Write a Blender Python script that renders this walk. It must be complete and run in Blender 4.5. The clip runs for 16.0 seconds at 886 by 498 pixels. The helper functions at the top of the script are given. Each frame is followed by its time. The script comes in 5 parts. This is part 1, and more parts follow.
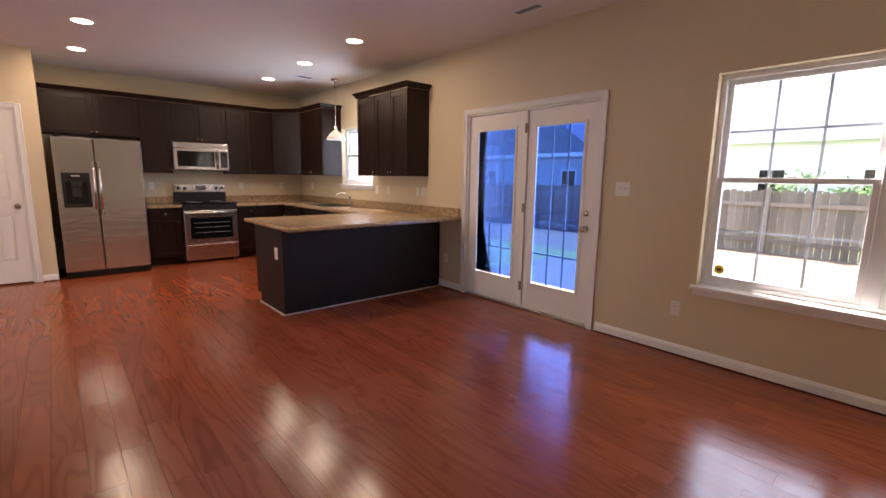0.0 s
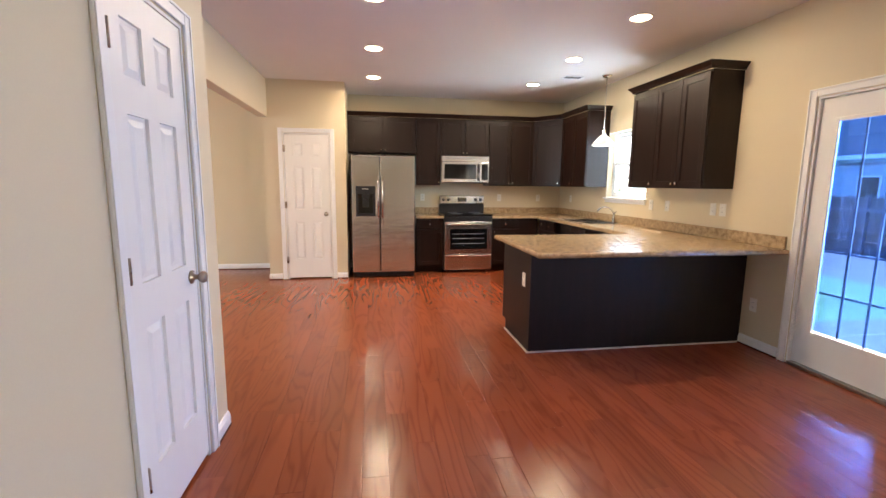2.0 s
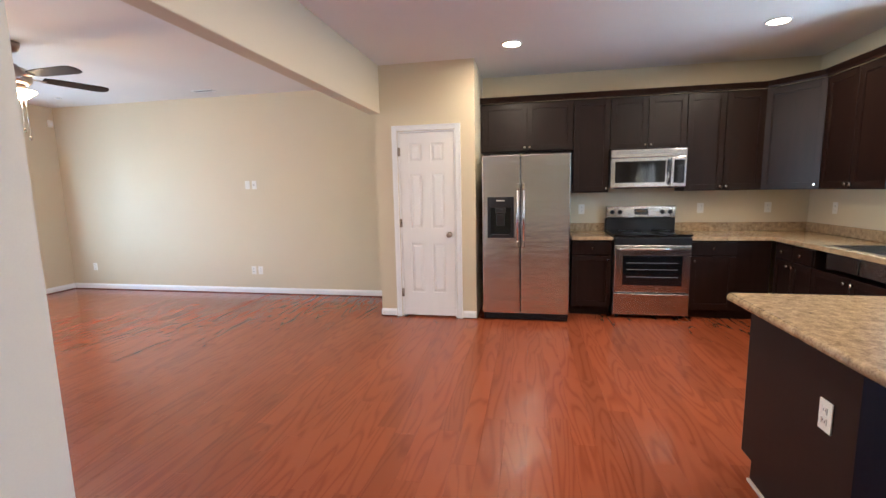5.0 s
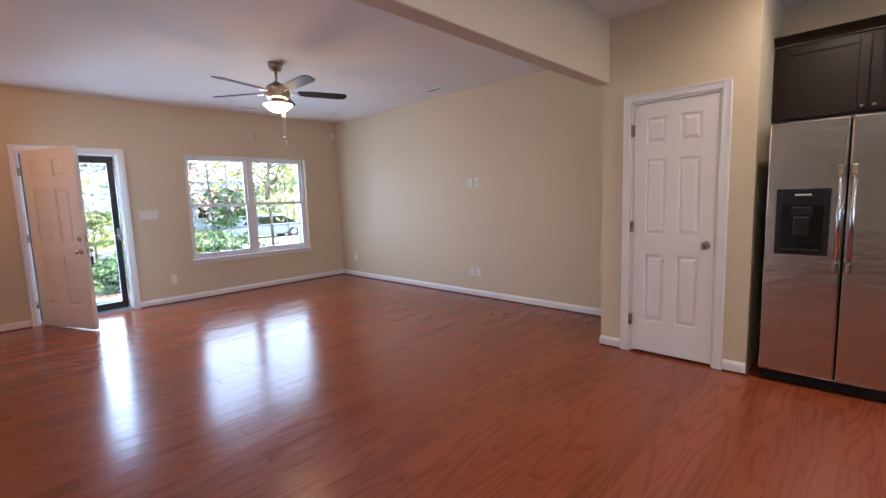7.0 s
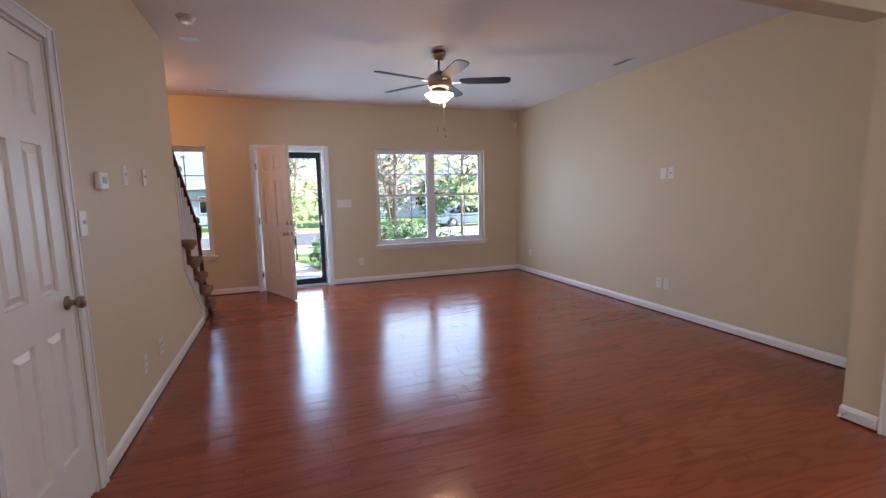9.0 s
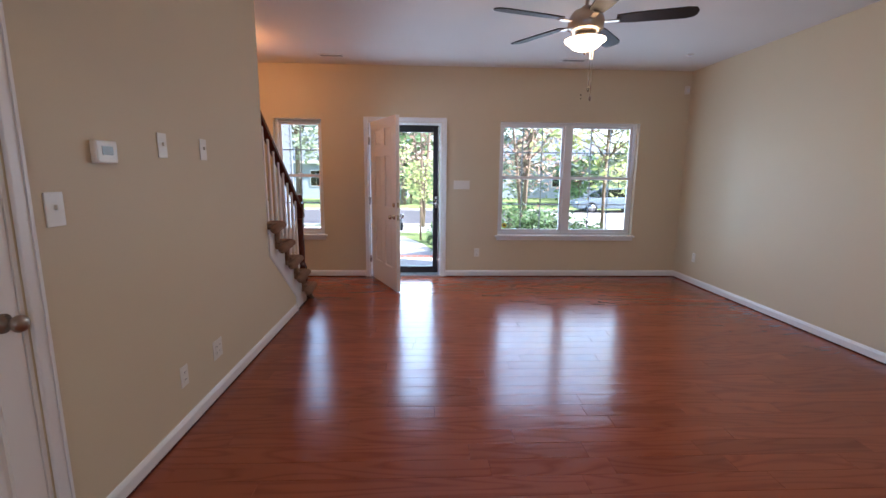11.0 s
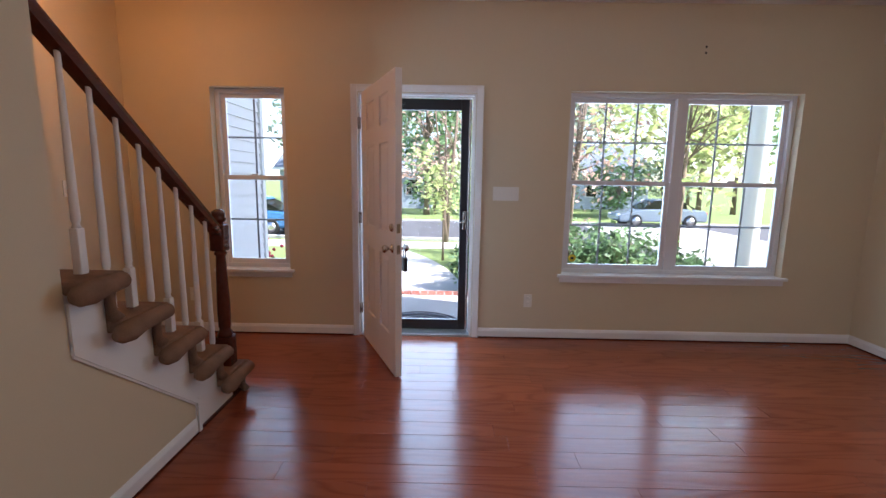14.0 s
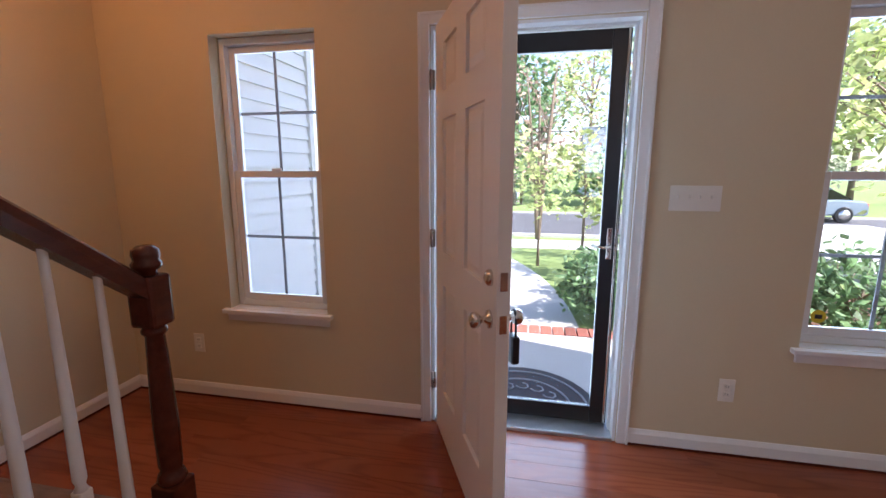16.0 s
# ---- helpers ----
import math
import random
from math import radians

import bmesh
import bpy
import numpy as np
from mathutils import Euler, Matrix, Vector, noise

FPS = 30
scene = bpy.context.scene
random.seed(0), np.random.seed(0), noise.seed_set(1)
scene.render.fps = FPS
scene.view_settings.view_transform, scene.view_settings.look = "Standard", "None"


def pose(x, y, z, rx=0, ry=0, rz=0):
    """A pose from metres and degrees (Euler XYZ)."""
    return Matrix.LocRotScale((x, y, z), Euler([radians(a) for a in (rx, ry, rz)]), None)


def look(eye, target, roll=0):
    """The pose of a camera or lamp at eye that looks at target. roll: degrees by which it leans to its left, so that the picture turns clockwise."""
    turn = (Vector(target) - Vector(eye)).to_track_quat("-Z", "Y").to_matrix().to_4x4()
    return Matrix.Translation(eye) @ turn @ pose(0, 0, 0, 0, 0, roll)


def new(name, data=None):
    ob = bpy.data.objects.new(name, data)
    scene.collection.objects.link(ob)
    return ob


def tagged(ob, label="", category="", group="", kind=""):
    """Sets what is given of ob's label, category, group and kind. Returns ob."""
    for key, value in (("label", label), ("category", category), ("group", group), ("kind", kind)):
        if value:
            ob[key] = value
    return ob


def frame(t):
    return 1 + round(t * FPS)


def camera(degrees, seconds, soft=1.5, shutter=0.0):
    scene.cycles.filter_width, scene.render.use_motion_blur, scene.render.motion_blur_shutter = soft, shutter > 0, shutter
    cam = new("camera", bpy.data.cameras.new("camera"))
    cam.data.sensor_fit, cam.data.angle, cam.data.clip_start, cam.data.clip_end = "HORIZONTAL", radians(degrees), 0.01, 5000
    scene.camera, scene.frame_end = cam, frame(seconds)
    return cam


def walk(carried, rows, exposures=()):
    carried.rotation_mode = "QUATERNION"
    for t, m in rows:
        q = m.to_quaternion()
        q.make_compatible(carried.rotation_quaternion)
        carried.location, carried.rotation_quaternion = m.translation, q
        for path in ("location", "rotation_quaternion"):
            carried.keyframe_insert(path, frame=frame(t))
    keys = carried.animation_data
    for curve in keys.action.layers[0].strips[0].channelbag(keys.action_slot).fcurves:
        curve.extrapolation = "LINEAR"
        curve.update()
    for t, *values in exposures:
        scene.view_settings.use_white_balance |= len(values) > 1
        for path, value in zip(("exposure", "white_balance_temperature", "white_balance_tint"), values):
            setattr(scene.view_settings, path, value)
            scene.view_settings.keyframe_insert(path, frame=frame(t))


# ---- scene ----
cam = camera(90.4, 16.0)
PATH = [
    (0, (0.495, -0.092, 1.33), (1.802, 1.389, 1.013), 0.9),
    (0.5, (0.594, 0.071, 1.356), (1.655, 1.748, 1.11), 0.3),
    (1, (0.684, 0.239, 1.378), (1.384, 2.097, 1.133), 0.0),
    (1.5, (0.804, 0.399, 1.384), (1.159, 2.347, 1.103), 0.9),
    (2, (0.816, 0.662, 1.366), (1.129, 2.615, 1.075), 0.6),
    (2.5, (0.831, 0.92, 1.387), (1.179, 2.868, 1.096), 0.1),
    (3, (0.923, 1.222, 1.381), (1.251, 3.175, 1.097), 0.5),
    (3.2, (0.919, 1.312, 1.386), (1.224, 3.267, 1.096), 0.7),
    (5.3, (1.019, 2.571, 1.415), (0.496, 4.485, 1.162), -1.8),
    (5.5, (1.007, 2.669, 1.404), (0.382, 4.553, 1.159), -2.2),
    (6, (1.002, 2.923, 1.34), (-0.022, 4.627, 1.123), -2.3),
    (6.5, (1.02, 3.115, 1.327), (-0.174, 4.704, 1.097), -2.2),
    (7, (1.013, 3.388, 1.347), (-0.365, 4.819, 1.116), -1.9),
    (7.5, (1.09, 3.602, 1.35), (-0.512, 4.776, 1.125), -2.1),
    (8, (1.142, 3.763, 1.35), (-0.667, 4.585, 1.118), -2.5),
    (8.5, (1.036, 3.887, 1.341), (-0.812, 4.609, 1.091), -1.9),
    (9, (0.89, 4.058, 1.368), (-0.977, 4.73, 1.118), -1.2),
    (9.5, (0.764, 4.283, 1.383), (-1.181, 4.686, 1.147), -0.7),
    (9.7, (0.69, 4.305, 1.385), (-1.277, 4.585, 1.14), -0.6),
    (12, (-0.811, 4.543, 1.407), (-2.783, 4.591, 1.079), 0.6),
    (12.5, (-1.177, 4.556, 1.353), (-3.156, 4.566, 1.066), 0.6),
    (13, (-1.561, 4.524, 1.343), (-3.541, 4.482, 1.064), 0.6),
    (13.5, (-1.918, 4.481, 1.339), (-3.897, 4.444, 1.052), 0.5),
    (14, (-2.283, 4.473, 1.338), (-4.26, 4.449, 1.036), 0.9),
    (14.5, (-2.652, 4.434, 1.364), (-4.625, 4.378, 1.037), 0.9),
    (15, (-3.037, 4.387, 1.353), (-5.005, 4.269, 1.013), 0.6),
    (15.5, (-3.443, 4.382, 1.369), (-5.383, 4.051, 1.012), 0.1),
    (16, (-3.794, 4.227, 1.377), (-5.722, 3.833, 1.02), 0.0),
]
walk(cam, [(t, look(eye, target, roll)) for t, eye, target, roll in PATH], [(0, 2.75, 6750, 24), (0.5, 3.05, 6900, 25), (1.0, 3.35, 6650, 19), (2.0, 3.45, 6450, 11), (3.0, 3.45, 6350, 9), (5.5, 3.2, 5600, 9), (6.0, 2.7, 5600, 13), (7.0, 2.45, 5750, 18), (8.0, 2.25, 5750, 18), (9.5, 2.1, 5750, 17), (12.0, 1.95, 5750, 17), (13.0, 1.75, 5800, 17), (14.0, 1.75, 5900, 18), (15.0, 1.88, 5900, 18), (16.0, 1.75, 5950, 20)])

# ---- light ----
world = bpy.data.worlds.new("sky")
scene.world = world
world.use_nodes = True
wn = world.node_tree
sky = wn.nodes.new("ShaderNodeTexSky")
sky.sky_type, sky.sun_disc = "NISHITA", False
SUN_EL, SUN_DIR = 42.0, (0.30, 0.954)
sky.sun_elevation = radians(SUN_EL)
sky.sun_rotation = math.atan2(SUN_DIR[0], SUN_DIR[1])
wn.links.new(sky.outputs[0], wn.nodes["Background"].inputs[0])
wn.nodes["Background"].inputs[1].default_value = 0.15
sun_data = bpy.data.lights.new("sun", "SUN")
sun_data.energy, sun_data.angle, sun_data.color = 5.0, radians(0.5), (1.0, 0.95, 0.86)
sun = new("sun", sun_data)
sun.matrix_world = look((20 * SUN_DIR[0], 20 * SUN_DIR[1], 20 * math.tan(radians(SUN_EL))), (0, 0, 0))


def lamp(name, kind, place, watts, colour, size=0.1, target=None):
    d = bpy.data.lights.new(name, kind)
    d.energy, d.color = watts, colour
    if kind == "AREA":
        d.shape, d.size = "DISK", size
    else:
        d.shadow_soft_size = size
    ob = new(name, d)
    ob.matrix_world = look(place, target or (place[0], place[1] + 1e-4, 0))
    return ob


CANS = [(0.845, 4.2), (0.845, 5.47), (0.845, 6.73), (3.01, 4.21), (3.02, 5.46), (3.02, 6.71)]
WARM = (1.0, 0.78, 0.52)
for cx, cy in CANS:
    lamp("can_lamp", "AREA", (cx, cy, 2.715), 1.4, WARM, 0.11)
lamp("fan_lamp", "POINT", (-3.35, 5.58, 2.31), 4.0, (1.0, 0.60, 0.30), 0.05)
lamp("hall_lamp", "POINT", (-4.85, 2.42, 2.55), 3.5, (1.0, 0.36, 0.085), 0.06)

DAY = (0.60, 0.81, 1.0)


def opening_light(name, x, y, z, w, h, way, watts, colour=DAY):
    """The sky's light in a window opening, just outside its glass."""
    d = bpy.data.lights.new(name, "AREA")
    d.shape, d.size, d.size_y, d.energy, d.color = "RECTANGLE", w, h, watts, colour
    new(name, d).matrix_world = look((x, y, z), (x + way, y, z))


opening_light("street_window_light", -6.16, 6.37, 1.325, 1.75, 1.4, 1, 9.8)
opening_light("narrow_window_light", -6.16, 2.815, 1.325, 0.5, 1.4, 1, 1.9)
opening_light("entry_light", -6.18, 4.2, 1.02, 0.72, 1.8, 1, 8)
opening_light("yard_window_light", 4.21, 0.12, 1.34, 1.72, 1.4, -1, 5.7, (0.86, 0.94, 1.0))
opening_light("patio_door_light", 4.21, 2.715, 1.08, 1.4, 1.6, -1, 11, (1.0, 0.97, 0.93))
opening_light("kitchen_window_light", 4.21, 5.95, 1.65, 0.8, 0.78, -1, 8)

# ---- materials ----


def material(name, base, rough=0.5, metal=0.0, vary=0.08, scale=6.0, fine=60.0, bump=0.0, stretch=(1, 1, 1), emit=None, spec=0.5, coat=0.0, second=None, bias=0.5, rvary=0.1, island=False):
    """A surface with colour variation at two scales, uneven gloss and fine relief."""
    m = bpy.data.materials.new(name)
    m.use_nodes = True
    n, l = m.node_tree.nodes, m.node_tree.links
    b = n["Principled BSDF"]
    co = n.new("ShaderNodeTexCoord")
    mp = n.new("ShaderNodeMapping")
    mp.inputs["Scale"].default_value = stretch
    l.new(co.outputs["Object"], mp.inputs["Vector"])
    big, small = n.new("ShaderNodeTexNoise"), n.new("ShaderNodeTexNoise")
    big.inputs["Scale"].default_value, small.inputs["Scale"].default_value = scale, fine
    big.inputs["Detail"].default_value, small.inputs["Detail"].default_value = 5, 4
    l.new(mp.outputs[0], big.inputs["Vector"])
    l.new(mp.outputs[0], small.inputs["Vector"])
    add = n.new("ShaderNodeMix")
    add.inputs[0].default_value = 0.45
    l.new(big.outputs["Fac"], add.inputs[2])
    l.new(small.outputs["Fac"], add.inputs[3])
    ramp = n.new("ShaderNodeValToRGB")
    e = ramp.color_ramp.elements
    e[0].position, e[1].position = 0.5 - 0.22 + bias - 0.5, 0.5 + 0.22 + bias - 0.5
    dark = second or tuple(c * (1 - vary) for c in base)
    lite = tuple(min(1, c * (1 + vary)) for c in base)
    e[0].color, e[1].color = (*dark, 1), (*lite, 1)
    l.new(add.outputs[0], ramp.inputs[0])
    colour = ramp.outputs[0]
    if island:
        info = n.new("ShaderNodeObjectInfo")
        geo = n.new("ShaderNodeNewGeometry")
        both = n.new("ShaderNodeMath")
        both.operation = "ADD"
        l.new(info.outputs["Random"], both.inputs[0])
        l.new(geo.outputs["Random Per Island"], both.inputs[1])
        frac = n.new("ShaderNodeMath")
        frac.operation = "FRACT"
        l.new(both.outputs[0], frac.inputs[0])
        rng = n.new("ShaderNodeMapRange")
        rng.inputs[3].default_value, rng.inputs[4].default_value = 1 - 2.2 * vary, 1 + 1.4 * vary
        l.new(frac.outputs[0], rng.inputs[0])
        hsv = n.new("ShaderNodeHueSaturation")
        l.new(rng.outputs[0], hsv.inputs["Value"])
        l.new(colour, hsv.inputs["Color"])
        colour = hsv.outputs[0]
    l.new(colour, b.inputs["Base Color"])
    rr = n.new("ShaderNodeMapRange")
    rr.inputs[3].default_value, rr.inputs[4].default_value = max(0.02, rough - rvary * rough), min(1, rough + rvary * rough)
    l.new(big.outputs["Fac"], rr.inputs[0])
    l.new(rr.outputs[0], b.inputs["Roughness"])
    b.inputs["Metallic"].default_value = metal
    b.inputs["Specular IOR Level"].default_value = spec
    b.inputs["Coat Weight"].default_value = coat
    if bump:
        bp = n.new("ShaderNodeBump")
        bp.inputs["Strength"].default_value, bp.inputs["Distance"].default_value = bump, 0.01
        l.new(add.outputs[0], bp.inputs["Height"])
        l.new(bp.outputs[0], b.inputs["Normal"])
    if emit:
        b.inputs["Emission Color"].default_value = (*emit[:3], 1)
        b.inputs["Emission Strength"].default_value = emit[3]
    return m


def glass_material(name, tint=(1, 1, 1), gloss=0.9):
    """A thin clear pane: lets light straight through and mirrors by Fresnel."""
    m = bpy.data.materials.new(name)
    m.use_nodes = True
    n, l = m.node_tree.nodes, m.node_tree.links
    n.remove(n["Principled BSDF"])
    tr, gl, mx, fr, mu = (n.new("ShaderNode" + k) for k in ("BsdfTransparent", "BsdfGlossy", "MixShader", "Fresnel", "Math"))
    tr.inputs[0].default_value = (*tint, 1)
    gl.inputs["Roughness"].default_value = 0.02
    fr.inputs[0].default_value = 1.45
    mu.operation = "MULTIPLY"
    mu.inputs[1].default_value = gloss
    l.new(fr.outputs[0], mu.inputs[0])
    l.new(mu.outputs[0], mx.inputs[0])
    l.new(tr.outputs[0], mx.inputs[1])
    l.new(gl.outputs[0], mx.inputs[2])
    l.new(mx.outputs[0], n["Material Output"].inputs[0])
    return m


def wood_floor(name):
    """Stained red oak boards: cathedral grain along the board, hand-scraped waves, satin varnish."""
    m = bpy.data.materials.new(name)
    m.use_nodes = True
    n, l = m.node_tree.nodes, m.node_tree.links
    b = n["Principled BSDF"]
    co, mp, info, geo = (n.new("ShaderNode" + k) for k in ("TexCoord", "Mapping", "ObjectInfo", "NewGeometry"))
    both, frac, shift = n.new("ShaderNodeMath"), n.new("ShaderNodeMath"), n.new("ShaderNodeVectorMath")
    both.operation, frac.operation, shift.operation = "ADD", "FRACT", "MULTIPLY_ADD"
    l.new(info.outputs["Random"], both.inputs[0])
    l.new(geo.outputs["Random Per Island"], both.inputs[1])
    l.new(both.outputs[0], frac.inputs[0])
    shift.inputs[1].default_value = (17, 31, 9)
    l.new(frac.outputs[0], shift.inputs[0])
    l.new(geo.outputs["Position"], shift.inputs[2])
    mp.inputs["Scale"].default_value = (5.5, 0.62, 1)
    l.new(shift.outputs[0], mp.inputs["Vector"])
    ring, pore, wave = n.new("ShaderNodeTexNoise"), n.new("ShaderNodeTexNoise"), n.new("ShaderNodeTexNoise")
    ring.inputs["Scale"].default_value, ring.inputs["Detail"].default_value, ring.inputs["Distortion"].default_value = 1.0, 1.5, 0.25
    pore.inputs["Scale"].default_value, pore.inputs["Detail"].default_value = 5, 6
    wave.inputs["Scale"].default_value, wave.inputs["Detail"].default_value = 2.2, 3
    for t in (ring, pore):
        l.new(mp.outputs[0], t.inputs["Vector"])
    mw = n.new("ShaderNodeMapping")
    mw.inputs["Scale"].default_value = (6, 1.6, 1)
    l.new(shift.outputs[0], mw.inputs["Vector"])
    l.new(mw.outputs[0], wave.inputs["Vector"])
    bands = n.new("ShaderNodeMath")
    bands.operation = "MULTIPLY"
    bands.inputs[1].default_value = 11
    l.new(ring.outputs["Fac"], bands.inputs[0])
    ping = n.new("ShaderNodeMath")
    ping.operation = "PINGPONG"
    ping.inputs[1].default_value = 0.5
    l.new(bands.outputs[0], ping.inputs[0])
    gr = n.new("ShaderNodeMix")
    gr.inputs[0].default_value = 0.22
    l.new(ping.outputs[0], gr.inputs[2])
    l.new(pore.outputs["Fac"], gr.inputs[3])
    ramp = n.new("ShaderNodeValToRGB")
    e = ramp.color_ramp.elements
    e[0].position, e[1].position = 0.10, 0.30
    e[0].color, e[1].color = (0.230, 0.050, 0.019, 1), (0.285, 0.068, 0.026, 1)
    l.new(gr.outputs[0], ramp.inputs[0])
    rng = n.new("ShaderNodeMapRange")
    rng.inputs[3].default_value, rng.inputs[4].default_value = 0.88, 1.08
    l.new(frac.outputs[0], rng.inputs[0])
    hsv = n.new("ShaderNodeHueSaturation")
    l.new(rng.outputs[0], hsv.inputs["Value"])
    l.new(ramp.outputs[0], hsv.inputs["Color"])
    l.new(hsv.outputs[0], b.inputs["Base Color"])
    rr = n.new("ShaderNodeMapRange")
    rr.inputs[3].default_value, rr.inputs[4].default_value = 0.13, 0.36
    l.new(gr.outputs[0], rr.inputs[0])
    l.new(rr.outputs[0], b.inputs["Roughness"])
    b.inputs["Specular IOR Level"].default_value = 0.5
    bp, bq = n.new("ShaderNodeBump"), n.new("ShaderNodeBump")
    bp.inputs["Strength"].default_value, bp.inputs["Distance"].default_value = 0.15, 0.012
    bq.inputs["Strength"].default_value, bq.inputs["Distance"].default_value = 0.16, 0.003
    l.new(wave.outputs["Fac"], bp.inputs["Height"])
    l.new(gr.outputs[0], bq.inputs["Height"])
    l.new(bp.outputs[0], bq.inputs["Normal"])
    l.new(bq.outputs[0], b.inputs["Normal"])
    return m


PAINT = material("tan_wall_paint", (0.64, 0.545, 0.375), 0.6, vary=0.03, scale=1.2, fine=180, bump=0.06)
CEIL = material("ceiling_paint", (0.74, 0.70, 0.66), 0.9, vary=0.03, scale=1.5, fine=150, bump=0.05)
TRIM = material("white_trim_paint", (0.80, 0.79, 0.77), 0.35, vary=0.02, scale=4, fine=90, bump=0.02)
DOORW = material("white_door_paint", (0.80, 0.78, 0.75), 0.38, vary=0.02, scale=3, fine=120, bump=0.03, stretch=(8, 8, 1))
VINYL = material("white_vinyl", (0.78, 0.79, 0.80), 0.3, vary=0.02, scale=5, fine=60)
# On window muntins this grey paints the backlit shade of white grilles.
GRILLE = material("backlit_and_plain_grey", (0.22, 0.23, 0.25), 0.4, vary=0.03)
GLASS = glass_material("window_glass")
GLASSF = glass_material("low_e_glass", (0.29, 0.46, 0.83), 1.0)
CAB = material("espresso_cabinet", (0.015, 0.0068, 0.005), 0.34, vary=0.35, scale=4, fine=50, bump=0.05, stretch=(6, 6, 0.6), spec=0.28)
CABEND = material("espresso_panel", (0.014, 0.009, 0.008), 0.45, vary=0.3, scale=3, fine=50, bump=0.04, stretch=(6, 6, 0.6), spec=0.22)
STEEL = material("brushed_steel", (0.62, 0.61, 0.60), 0.22, 1.0, vary=0.025, scale=2, fine=200, bump=0.006, stretch=(14, 14, 0.35))
WAVY = material("wavy_brushed_steel", (0.62, 0.61, 0.60), 0.2, 1.0, vary=0.03, scale=2.2, fine=5, bump=0.4, stretch=(1, 1, 2.4))
CHROME = material("polished_nickel", (0.72, 0.69, 0.64), 0.16, 1.0, vary=0.04)
BRONZE = material("aged_nickel", (0.36, 0.30, 0.24), 0.28, 1.0, vary=0.12)
BLACKG = material("black_glass", (0.006, 0.006, 0.007), 0.07, vary=0.1)
BLACKP = material("black_plastic", (0.012, 0.012, 0.013), 0.35, vary=0.15)
GRANITE = material("granite_top", (0.46, 0.33, 0.19), 0.16, vary=0.25, scale=26, fine=120, second=(0.10, 0.055, 0.03), bias=0.44)
PLATE = material("plate_plastic", (0.78, 0.75, 0.68), 0.35, vary=0.02)
SLOT = material("dark_slot", (0.03, 0.028, 0.025), 0.6)
CARPET = material("brown_carpet", (0.22, 0.135, 0.09), 0.95, vary=0.22, scale=16, fine=260, bump=0.5, spec=0.1)
CHERRY = material("dark_cherry_wood", (0.085, 0.018, 0.010), 0.24, vary=0.35, scale=5, fine=60, stretch=(1, 8, 8), bump=0.03)
WALNUT = material("walnut_blade", (0.016, 0.008, 0.005), 0.5, vary=0.3, scale=4, fine=50, spec=0.15)
NICKEL = material("brushed_nickel", (0.46, 0.38, 0.31), 0.3, 1.0, vary=0.06)
OAK = wood_floor("red_oak_boards")
CANLIT = material("lit_lens", (0.9, 0.85, 0.75), 0.5, emit=(1.0, 0.80, 0.55, 9))
BOWL = material("frosted_bowl_lit", (0.9, 0.85, 0.75), 0.4, emit=(1.0, 0.74, 0.44, 3.2))
SHADEG = material("opal_shade", (0.88, 0.85, 0.78), 0.3, vary=0.02)
BLACKM = material("black_enamel", (0.010, 0.010, 0.012), 0.35, vary=0.15)
YELLOW = material("yellow_sticker", (0.75, 0.60, 0.03), 0.5)

# ---- tools ----


def box(bm, x0, x1, y0, y1, z0, z1, bevel=0.0):
    m = Matrix.Translation(((x0 + x1) / 2, (y0 + y1) / 2, (z0 + z1) / 2)) @ Matrix.Diagonal((abs(x1 - x0), abs(y1 - y0), abs(z1 - z0), 1))
    r = bmesh.ops.create_cube(bm, size=1, matrix=m)
    if bevel:
        es = list({e for v in r["verts"] for e in v.link_edges})
        bmesh.ops.bevel(bm, geom=es, offset=bevel, segments=2, profile=0.5, affect="EDGES")


def boxes(*rows, bevel=0.0):
    bm = bmesh.new()
    for r in rows:
        box(bm, *r, bevel=bevel)
    return bm


def lathe(bm, profile, at=(0, 0, 0), axis="Z", n=20):
    """A turned body from (radius, height) pairs."""
    turn = {"Z": Matrix(), "Y": Matrix.Rotation(radians(-90), 4, "X"), "X": Matrix.Rotation(radians(90), 4, "Y")}[axis]
    m = Matrix.Translation(at) @ turn
    rings = [[bm.verts.new(m @ Vector((r * math.cos(2 * math.pi * i / n), r * math.sin(2 * math.pi * i / n), h))) for i in range(n)] for r, h in profile]
    for a, b in zip(rings, rings[1:]):
        for i in range(n):
            f = bm.faces.new((a[i], a[(i + 1) % n], b[(i + 1) % n], b[i]))
            f.smooth = True
    for ring, flip in ((rings[0], True), (rings[-1], False)):
        bm.faces.new(ring[::-1] if flip else ring)
    return bm


def tube(bm, pts, r, n=10):
    """A round bar along a line of places."""
    pts = [Vector(p) for p in pts]
    rings = []
    for i, p in enumerate(pts):
        d = (pts[min(i + 1, len(pts) - 1)] - pts[max(i - 1, 0)]).normalized()
        q = d.to_track_quat("Z", "Y")
        rr = r[i] if isinstance(r, (list, tuple)) else r
        rings.append([bm.verts.new(p + q @ Vector((rr * math.cos(2 * math.pi * k / n), rr * math.sin(2 * math.pi * k / n), 0))) for k in range(n)])
    for a, b in zip(rings, rings[1:]):
        for k in range(n):
            f = bm.faces.new((a[k], a[(k + 1) % n], b[(k + 1) % n], b[k]))
            f.smooth = True
    bm.faces.new(rings[0][::-1])
    bm.faces.new(rings[-1])
    return bm


